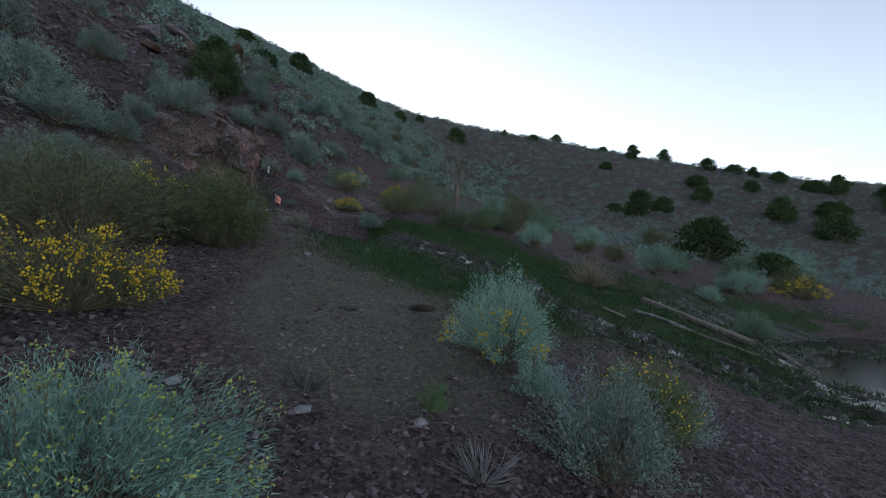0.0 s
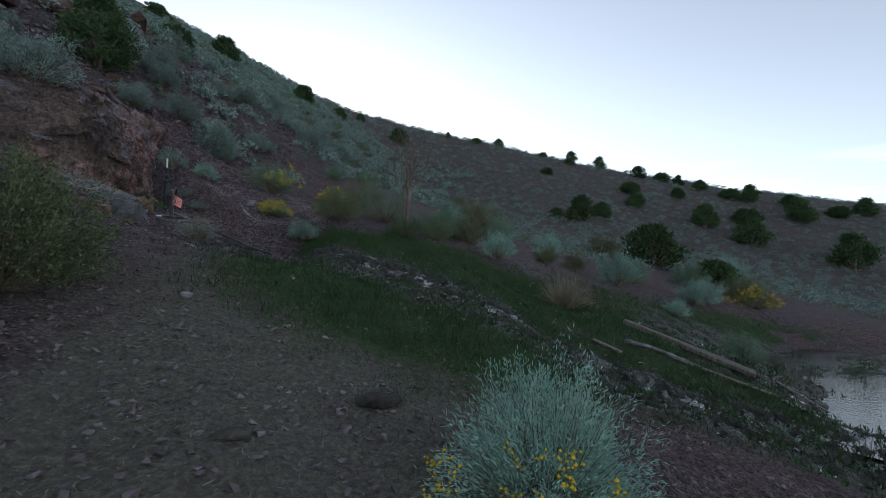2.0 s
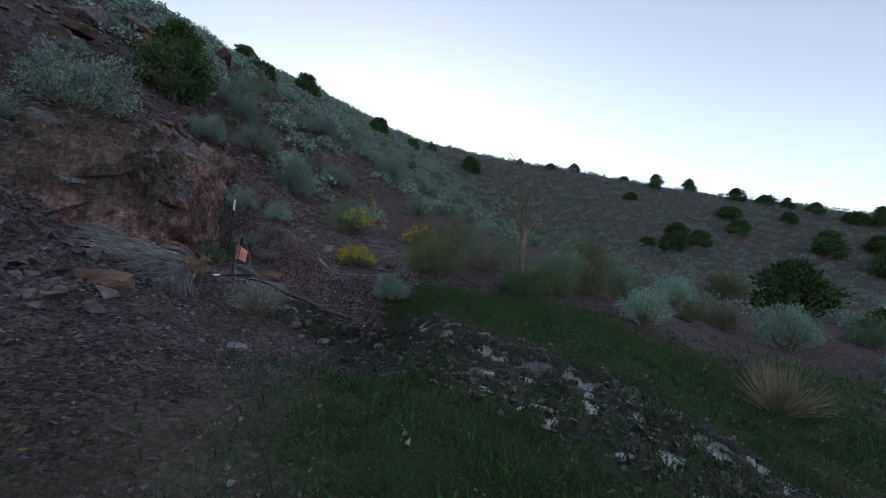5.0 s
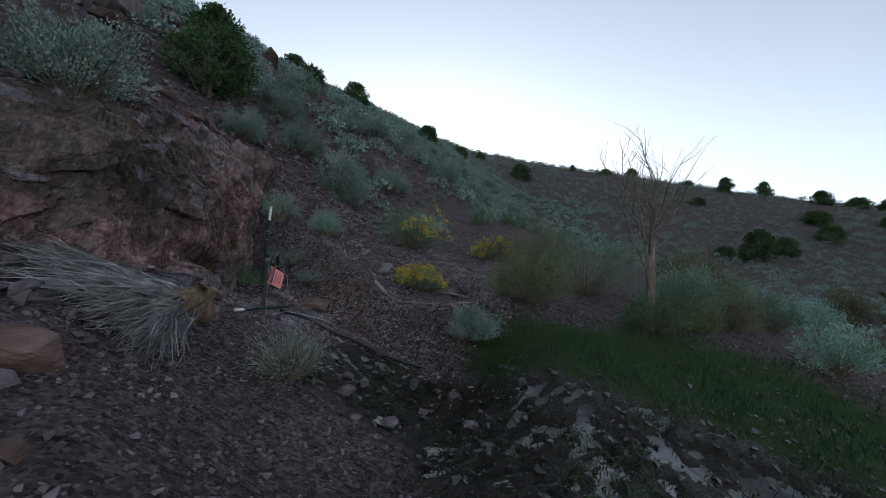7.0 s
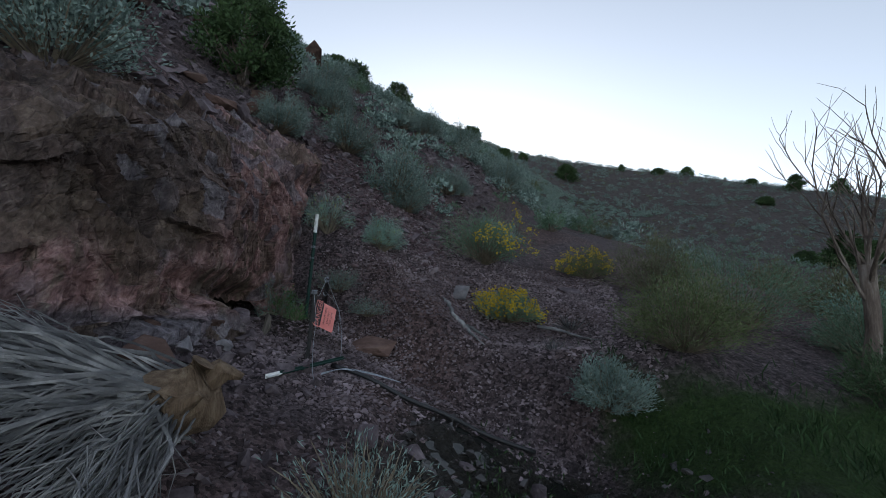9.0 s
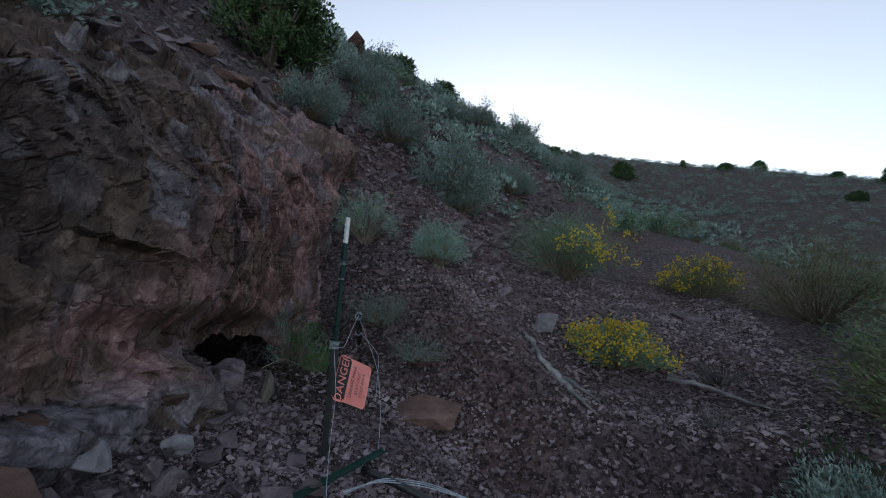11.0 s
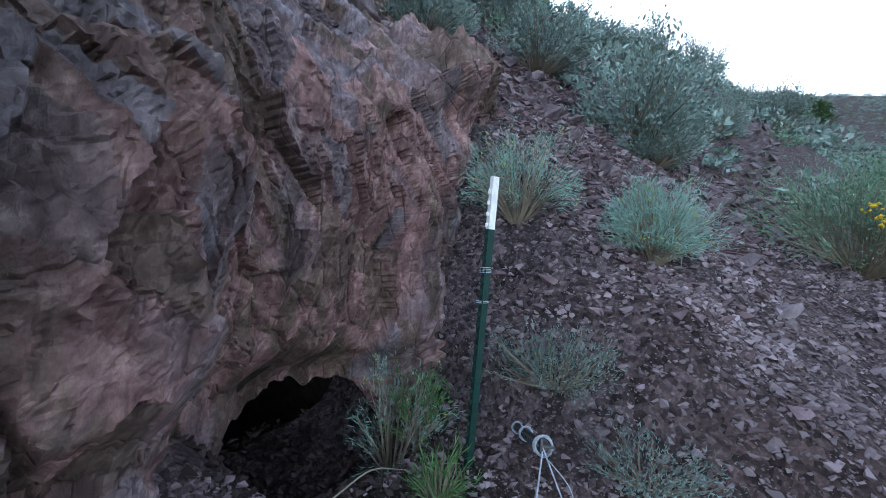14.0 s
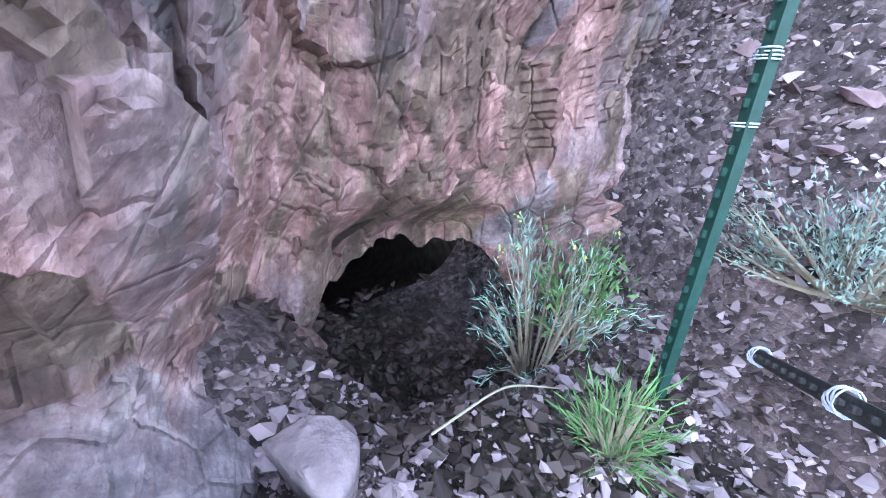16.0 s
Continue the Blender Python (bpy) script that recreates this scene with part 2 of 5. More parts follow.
def rock_material():
    """Fractured red and purple rock with grey-blue, ochre and pale veins."""
    m, n, l, b = nodes("fractured_rock")
    tc = n.new("ShaderNodeTexCoord")

    def tex(scale, detail=8, rough=0.6, st=(1, 1, 1)):
        mp = n.new("ShaderNodeMapping")
        mp.inputs["Scale"].default_value = st
        l.new(tc.outputs["Object"], mp.inputs[0])
        t = n.new("ShaderNodeTexNoise")
        t.inputs["Scale"].default_value, t.inputs["Detail"].default_value, t.inputs["Roughness"].default_value = scale, detail, rough
        l.new(mp.outputs[0], t.inputs["Vector"])
        return t, mp

    def mix(f, a, c):
        k = n.new("ShaderNodeMix")
        k.data_type = "RGBA"
        l.new(f, k.inputs[0]), l.new(a, k.inputs[6]), l.new(c, k.inputs[7])
        return k.outputs[2]

    fine, _ = tex(14, 10, 0.7, (1, 1, 0.7))
    patch, pm = tex(1.7, 5, 0.6, (1, 1, 0.55))
    patch2, _ = tex(3.1, 6, 0.65, (1, 1.3, 0.4))
    red = ramp(n, [(0.3, (0.10, 0.052, 0.049)), (0.5, (0.245, 0.142, 0.134)), (0.7, (0.46, 0.305, 0.285))])
    grey = ramp(n, [(0.3, (0.06, 0.054, 0.064)), (0.5, (0.13, 0.12, 0.138)), (0.72, (0.27, 0.255, 0.275))])
    ochre = ramp(n, [(0.3, (0.065, 0.046, 0.036)), (0.5, (0.14, 0.10, 0.078)), (0.72, (0.28, 0.215, 0.17))])
    for r in (red, grey, ochre):
        l.new(fine.outputs[0], r.inputs[0])
    fa = ramp(n, [(0.5, (0, 0, 0)), (0.6, (1, 1, 1))])
    l.new(patch.outputs[0], fa.inputs[0])
    fb = ramp(n, [(0.52, (0, 0, 0)), (0.62, (1, 1, 1))])
    l.new(patch2.outputs[0], fb.inputs[0])
    a = n.new("ShaderNodeAttribute")
    a.attribute_name = "greyness"
    gm = n.new("ShaderNodeMath")
    gm.operation = "MAXIMUM"
    gq = n.new("ShaderNodeMath")
    gq.operation = "MULTIPLY"
    gq.inputs[1].default_value = 0.5
    l.new(fa.outputs[0], gq.inputs[0])
    l.new(gq.outputs[0], gm.inputs[0]), l.new(a.outputs["Fac"], gm.inputs[1])
    c = mix(fb.outputs[0], red.outputs[0], ochre.outputs[0])
    bt = ramp(n, [(0.3, (0.028, 0.021, 0.018)), (0.5, (0.065, 0.049, 0.042)), (0.72, (0.15, 0.12, 0.10))])
    l.new(fine.outputs[0], bt.inputs[0])
    ba = n.new("ShaderNodeAttribute")
    ba.attribute_name = "brown"
    c = mix(gm.outputs[0], c, grey.outputs[0])
    c = mix(ba.outputs["Fac"], c, bt.outputs[0])
    cv = n.new("ShaderNodeAttribute")
    cv.attribute_name = "cell"
    g1 = ramp(n, [(0.70, (0, 0, 0)), (0.73, (0.7, 0.7, 0.7))])
    g2 = ramp(n, [(0.30, (0.75, 0.75, 0.75)), (0.34, (0, 0, 0))])
    l.new(cv.outputs["Fac"], g1.inputs[0]), l.new(cv.outputs["Fac"], g2.inputs[0])
    c = mix(g1.outputs[0], c, grey.outputs[0])
    c = mix(g2.outputs[0], c, ochre.outputs[0])
    cell = n.new("ShaderNodeAttribute")
    cell.attribute_name = "block"
    hs = n.new("ShaderNodeHueSaturation")
    mr = n.new("ShaderNodeMapRange")
    mr.inputs[3].default_value, mr.inputs[4].default_value = 0.35, 1.6
    l.new(cell.outputs["Fac"], mr.inputs[0]), l.new(mr.outputs[0], hs.inputs["Value"]), l.new(c, hs.inputs["Color"])
    l.new(hs.outputs[0], b.inputs["Base Color"])
    b.inputs["Roughness"].default_value, b.inputs["Specular IOR Level"].default_value = 0.85, 0.25
    crack = n.new("ShaderNodeTexVoronoi")
    crack.feature = "DISTANCE_TO_EDGE"
    crack.inputs["Scale"].default_value = 7
    wob = n.new("ShaderNodeMapping")
    wob.inputs["Scale"].default_value = (1, 1, 0.5)
    l.new(tc.outputs["Object"], wob.inputs[0]), l.new(wob.outputs[0], crack.inputs["Vector"])
    cc = ramp(n, [(0.0, (0, 0, 0)), (0.06, (1, 1, 1))])
    l.new(crack.outputs["Distance"], cc.inputs[0])
    mm = n.new("ShaderNodeMath")
    mm.operation = "MULTIPLY_ADD"
    mm.inputs[1].default_value = 0.35
    l.new(cc.outputs[0], mm.inputs[0]), l.new(fine.outputs[0], mm.inputs[2])
    bp = n.new("ShaderNodeBump")
    bp.inputs["Strength"].default_value, bp.inputs["Distance"].default_value = 1.0, 0.035
    l.new(mm.outputs[0], bp.inputs["Height"]), l.new(bp.outputs[0], b.inputs["Normal"])
    return m


def water_material():
    m, n, l, b = nodes("still_water")
    b.inputs["Base Color"].default_value = (0.012, 0.014, 0.012, 1)
    b.inputs["Roughness"].default_value, b.inputs["IOR"].default_value = 0.06, 1.33
    t = n.new("ShaderNodeTexNoise")
    t.inputs["Scale"].default_value, t.inputs["Detail"].default_value = 9, 4
    bp = n.new("ShaderNodeBump")
    bp.inputs["Strength"].default_value, bp.inputs["Distance"].default_value = 0.35, 0.02
    tc = n.new("ShaderNodeTexCoord")
    l.new(tc.outputs["Object"], t.inputs["Vector"]), l.new(t.outputs[0], bp.inputs["Height"]), l.new(bp.outputs[0], b.inputs["Normal"])
    return m


M_GROUND, M_ROCK, M_WATER = ground_material(), rock_material(), water_material()


# ---- the land ----
def sst(a, b, t):
    t = np.clip((t - a) / (b - a), 0, 1)
    return t * t * (3 - 2 * t)


def height(x, y):
    """The lie of the land: a tilted bench, the spur beside it, the far hill, the dug-out at the mine mouth, the pond."""
    x, y = np.asarray(x, float), np.asarray(y, float)
    xs = 70 * np.tanh(x / 70)
    z = -0.3 - 0.21 * xs + 0.2 * np.minimum(y, 110 + 10 * np.tanh((y - 110) / 10) * (y > 110))
    toe = TOE_X + TOE_K * np.clip(y - 16, 0, TOE_M) - 0.25 * np.maximum(0, -y) - 0.45 * np.clip(12.2 - y, 0, 3)
    d = np.logaddexp(0, (toe - x) / 0.5) * 0.5
    z = z + (SP_A * (1 - np.exp(-d / SP_L)) + SP_LIN * d) * (1 - sst(FADE_A, FADE_B, y + FADE_K * x))
    far = sst(25, 115, y + 0.12 * x) ** FA_P
    z = z + far * (FA_0 + FA_X * np.clip(x, -60, 160)) - 0.12 * np.maximum(0, y - 120)
    # dug-out in front of the rock face
    floor = 2.3 + 0.34 * (-3.87 - x) + 0.10 * (y - 12.3)
    m = sst(10.6, 12.3, y + 0.5 * np.clip(x + 6.5, 0, 3)) * (1 - sst(15.25, 16.15, y + 0.2 * (x + 6.5))) * sst(-8.2, -8.08, x) * (1 - sst(-3.2, -1.2, x))
    z = z + m * np.minimum(0, floor - z)
    # stream bed and pond basin
    z = z - 0.22 * np.exp(-((y - stream_y(x)) / 1.3) ** 2) * sst(-5, -3, x)
    z = z - 0.25 * np.exp(-(((x - 12.5) / 4.0) ** 2 + ((y - 11.5) / 4.0) ** 2))
    z = z - 0.35 * sst(0.8, 3.2, x) * (1 - sst(7, 9, y))
    z = z - 0.8 * np.exp(-((x + 9.3) / 1.4) ** 2 - ((y - 11) / 1.6) ** 2) - 0.4 * np.exp(-((x + 11) / 3) ** 2 - ((y - 18.5) / 4) ** 2)
    z = z - 0.28 * sst(1.5, 3.5, x) * sst(7, 9, y) * (1 - sst(14.5, 16.5, y))
    z = z + 0.3 * sst(14.4, 15.4, y) * (1 - sst(20, 26, y)) * sst(-3, -1.5, x) * (1 - sst(4, 9, x))
    z = z + 0.1 * np.clip(x - 11, 0, 12) + 1.6 * np.exp(-((x + 2) / 9) ** 2 - ((y - 28) / 7) ** 2)
    z = z - 0.62 * np.exp(-(((x + 7.65) / 0.8) ** 2) ** 2 - (((y - 14.95) / 0.6) ** 2) ** 2)
    z = z - 0.9 * np.exp(-((x - 15.5) / 5) ** 2 - ((y - 15.5) / 3.2) ** 2)
    z = z - 0.45 * np.exp(-((x + 4.0) / 1.2) ** 2 - ((y - 16.1) / 1.2) ** 2)
    marsh = -0.66 + 0.05 * np.logaddexp(0, (z + 0.66) / 0.05)
    marsh = marsh + 0.09 * np.exp(-((((x - 14) / 8.5) ** 2 + ((y - 13) / 7) ** 2) ** 3)) * marsh_bumps(x, y)
    return z + sst(4.0, 6.5, x) * (marsh - z)


def marsh_bumps(x, y):
    """Grassy islands of the marsh, above nought, and the open pools between them, below."""
    pool = 0
    for cx, cy, rx, ry in ((10.2, 9.6, 2.2, 0.9), (11.6, 11.5, 0.7, 1.5), (18.3, 16.6, 3.0, 1.1), (13.3, 14.6, 1.8, 0.6), (15.5, 11.6, 2.4, 0.8)):
        pool = pool + 1.25 * np.exp(-((x - cx) / rx) ** 2 - ((y - cy - 0.25 * np.sin(2 * x)) / ry) ** 2)
    ragged = np.sin(3.1 * x - y) * np.sin(2.7 * y + 1) + 0.7 * np.sin(7.1 * x + 2 * np.sin(3 * y)) * np.sin(6.3 * y + x)
    return 0.85 - 2.3 * np.clip(pool, 0, 1) + 0.42 * ragged


def stream_y(x):
    return 13.2 - 0.55 * np.clip(x + 3, 0, 11) + 0.2 * np.sin(x * 1.3)


TOE_X = -5.778
TOE_K = 0.206
SP_A = 9.974
SP_L = 15.03
SP_LIN = 0.165
TOE_M = 42.196
FADE_A = 56.735
FADE_B = 108.502
FADE_K = 0.492
FA_P = 2.302
FA_0 = 19.4
FA_X = -0.006
POND_Z = -0.6


def ground(x, y):
    """The land with its small bumps and tussocks."""
    x, y = np.asarray(x, float), np.asarray(y, float)
    z = height(x, y)
    wet = wet_mask(x, y)
    tus = np.sin(12.3 * x + 2 * np.sin(5.1 * y)) * np.sin(11.7 * y + 1.7 * np.sin(6.3 * x)) + 0.8 * np.sin(5 * x + 3 * y) * np.sin(4.3 * y - 4 * x) + 0.6 * np.sin(21 * x + 2 * np.sin(7 * y)) * np.sin(19 * y + 5 * x)
    z = z + wet * 0.055 * tus
    away = np.clip(np.hypot(x + 2, y - 8) / 40, 0.3, 6)
    z = z + 0.10 * away * (np.sin(0.9 * x / away + 1.3) * np.sin(0.8 * y / away + 0.4 * x / away) + 0.5 * np.sin(2.1 * x / away - 1.1 * y / away) * np.sin(1.9 * y / away + 0.7))
    dry = 1 - wet
    slope = sst(-4.5, -6.5, x - 0.2 * np.clip(y - 16, 0, 30))
    return z + dry * (0.012 + 0.05 * slope) * (np.sin(5.1 * x + 2.2 * np.sin(2.3 * y)) * np.sin(4.7 * y + 1.9 * np.sin(2.9 * x)) + 0.5 * np.sin(11 * x - 7 * y) * np.sin(9 * y + 3 * x))


def wet_mask(x, y):
    w = np.exp(-(((y - stream_y(x) + 0.4 * sst(-3.6, -2.2, x)) / (1.2 + 0.6 * sst(-3.6, -2.2, x) * (1 - sst(1.5, 4.5, x)) + 0.03 * np.clip(x, 0, 8))) ** 4)) * sst(-5.0, -4.2, x) * (1 - sst(8, 11, x))
    p = np.exp(-((((x - 12.5) / 6.2) ** 2 + ((y - 11.8) / 5.6) ** 2) ** 3))
    return np.clip(w + p, 0, 1)


def grass_mask(x, y):
    a = np.exp(-(((x + 0.1 + 0.3 * (y - 9)) / 2.7) ** 2 + ((y - 8.7) / 2.5) ** 2) ** 2)
    b = np.exp(-((y - stream_y(x) - 1.7 - 0.42 * np.clip(x + 2, 0, 6)) / (0.7 + 0.28 * np.clip(x + 2, 0, 5))) ** 4) * sst(-3.2, -2.0, x) * (1 - sst(4.5, 7.5, x))
    c = np.exp(-((y - stream_y(x)) / 1.9) ** 4) * sst(-1, 1.5, x) * 0.8
    p = (0.25 + 0.75 * (marsh_bumps(x, y) > 0.05)) * np.exp(-((((x - 14) / 8.5) ** 2 + ((y - 12.8) / 6.4) ** 2) ** 3))
    return np.clip(a + b + c + p, 0, 1)


def straw_mask(x, y):
    return np.clip(np.exp(-((((x + 0.6) / 1.8) ** 2 + ((y - 5.0) / 2.2) ** 2) ** 2)) + 0.75 * np.exp(-((((x + 1.0) / 2.6) ** 2 + ((y - 8.0) / 3.0) ** 2) ** 2)), 0, 0.75)


def mesh_of(name, verts, faces, material, smooth=False):
    me = bpy.data.meshes.new(name)
    me.from_pydata([tuple(v) for v in verts] if not isinstance(verts, np.ndarray) else verts.tolist(), [], faces if isinstance(faces, list) else faces.tolist())
    me.materials.append(material)
    if smooth:
        me.polygons.foreach_set("use_smooth", np.ones(len(me.polygons), bool))
    me.update()
    return me


def put_attr(me, name, values):
    me.attributes.new(name, "FLOAT", "POINT").data.foreach_set("value", np.asarray(values, np.float32))


def graded(lo, hi, step, far_lo, far_hi, growth=1.07):
    mid = list(np.arange(lo, hi + 1e-6, step))
    s, v, up = step, hi, []
    while v < far_hi:
        s *= growth
        v += s
        up.append(v)
    s, v, down = step, lo, []
    while v > far_lo:
        s *= growth
        v -= s
        down.append(v)
    return np.array(down[::-1] + mid + up)


def build_ground():
    gx, gy = graded(-8.6, 8.0, 0.075, -500, 600), graded(0.5, 18.0, 0.075, -400, 700)
    X, Y = np.meshgrid(gx, gy)
    Z = ground(X, Y)
    nx, ny = len(gx), len(gy)
    i = np.arange(nx * ny).reshape(ny, nx)
    q = np.stack([i[:-1, :-1], i[:-1, 1:], i[1:, 1:], i[1:, :-1]], -1).reshape(-1, 4)
    cx, cy = X.ravel()[q].mean(1), Y.ravel()[q].mean(1)
    q = q[~((cx < -7.95) & (cx > -8.35) & (cy > 14.1) & (cy < 15.9))]
    me = mesh_of("ground", np.stack([X, Y, Z], -1).reshape(-1, 3), q, M_GROUND, True)
    x, y = X.ravel(), Y.ravel()
    put_attr(me, "grass", grass_mask(x, y)), put_attr(me, "straw", straw_mask(x, y))
    # the second term darkens the mine mouth floor: damp plus painted shade
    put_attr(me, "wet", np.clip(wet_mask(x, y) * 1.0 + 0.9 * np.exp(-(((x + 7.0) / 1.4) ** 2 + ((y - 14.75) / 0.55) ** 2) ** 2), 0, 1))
    put_attr(me, "far", sst(22, 60, np.hypot(x - 0.4 * y, y)))
    tagged(new("ground", me), "purple-brown gravelly desert ground with a grassy wet strip", "ground", kind="structure")


build_ground()


def build_water():
    gx, gy = np.arange(-5.0, 9.5, 0.12), np.arange(6.0, 15.0, 0.12)
    X, Y = np.meshgrid(gx, gy)
    Z = height(X, Y) - 0.012
    away = np.clip(np.hypot(X + 2, Y - 8) / 40, 0.3, 6)
    Z = Z + 0.10 * away * (np.sin(0.9 * X / away + 1.3) * np.sin(0.8 * Y / away + 0.4 * X / away) + 0.5 * np.sin(2.1 * X / away - 1.1 * Y / away) * np.sin(1.9 * Y / away + 0.7))
    nx, ny = len(gx), len(gy)
    i = np.arange(nx * ny).reshape(ny, nx)
    q = np.stack([i[:-1, :-1], i[:-1, 1:], i[1:, 1:], i[1:, :-1]], -1).reshape(-1, 4)
    w = wet_mask(X, Y).ravel()
    q = q[w[q].min(1) > 0.5]
    tagged(new("stream_water", mesh_of("stream_water", np.stack([X, Y, Z], -1).reshape(-1, 3), q, M_WATER, True)), "shallow trickle of water shining between tussocks", "water", kind="structure")
    a = np.linspace(0, 2 * np.pi, 48, endpoint=False)
    r = 1 + 0.12 * np.sin(3 * a) + 0.08 * np.sin(5 * a + 1)
    v = np.stack([12.8 + 7.6 * r * np.cos(a), 11.8 + 6.4 * r * np.sin(a), np.full(48, POND_Z)], -1)
    tagged(new("pond_water", mesh_of("pond_water", v, [list(range(48))], M_WATER)), "still shallow pond mirroring the pale sky", "water", kind="structure")


build_water()


def hash2(i, j, seed):
    """Even random numbers for the cells of a grid."""
    h = np.sin(i * 127.1 + j * 311.7 + seed * 74.7) * 43758.5453
    return h - np.floor(h)


def blocks(u, v, amp, tilt, seed):
    """Broken rock: a tilted plane of its own for each angular cell. Gives the relief and a tone for each plane."""
    iu, iv = np.floor(u), np.floor(v)
    near, best, tone = np.full(u.shape, 9.0), np.zeros(u.shape), np.zeros(u.shape)
    for du in (-1, 0, 1):
        for dv in (-1, 0, 1):
            ci, cj = iu + du, iv + dv
            pu, pv = u - ci - 0.5 - 0.8 * (hash2(ci, cj, seed) - 0.5), v - cj - 0.5 - 0.8 * (hash2(ci, cj, seed + 1) - 0.5)
            far = np.hypot(pu, pv) + 0.5 * np.abs(pu + 0.4 * pv) - 0.25 * hash2(ci, cj, seed + 6)
            h = amp * (hash2(ci, cj, seed + 2) - 0.5) + tilt * ((hash2(ci, cj, seed + 3) - 0.5) * pu + (hash2(ci, cj, seed + 4) - 0.35) * pv)
            up = far < near
            near, best, tone = np.where(up, far, near), np.where(up, h, best), np.where(up, hash2(ci, cj, seed + 5), tone)
    return best, tone


MOUTH_Y, MOUTH_HALF, MOUTH_SILL, MOUTH_TOP = 14.99, 0.56, 3.0, 3.66


def face_x(y, z):
    """The rock face: a blunt buttress, a bladed hollow behind it, and a shoulder that runs into the hill."""
    x = -7.32 + 0.62 * (1 - sst(13.75, 14.4, y)) + 0.10 * np.exp(-((y - 13.5) / 0.35) ** 2 - ((z - 4.25) / 0.3) ** 2)
    x = x - 0.45 * np.maximum(0, z - 4.75) * (1 - sst(13.7, 14.5, y)) - 0.30 * np.maximum(0, z - 5.5) * sst(13.9, 14.5, y)
    x = x - 0.18 * (1 - sst(3.8, 4.05, z)) * sst(12.8, 13.3, y) * (1 - sst(14.2, 14.5, y))
    x = x + 0.38 * (1 - sst(3.5, 3.66, z + 0.1 * np.sin(5 * y))) * sst(12.2, 12.8, y) * (1 - sst(14.05, 14.4, y))
    x = x - 0.40 * np.exp(-((y - MOUTH_Y + 0.05) / 0.52) ** 4) * (1 - sst(3.7, 4.0, z))
    x = x + 0.30 * np.exp(-((y - 15.75) / 0.4) ** 2) * (1 - sst(3.9, 4.7, z)) + 0.13 * np.exp(-((y - 15.75) / 0.5) ** 2 - ((z - 4.9) / 0.5) ** 2)
    x = x + 0.34 * np.exp(-((y - 15.95) / 0.3) ** 2 - ((z - 6.0) / 0.3) ** 2) - 0.15 * np.exp(-((y - 15.8) / 0.3) ** 2 - ((z - 5.55) / 0.18) ** 2)
    x = x + 0.55 * sst(16.0, 16.7, y) * (1 - sst(4.6, 5.6, z)) - 0.9 * (1 - sst(10.8, 12.2, y)) - 0.5 * sst(16.6, 17.2, y)
    return x


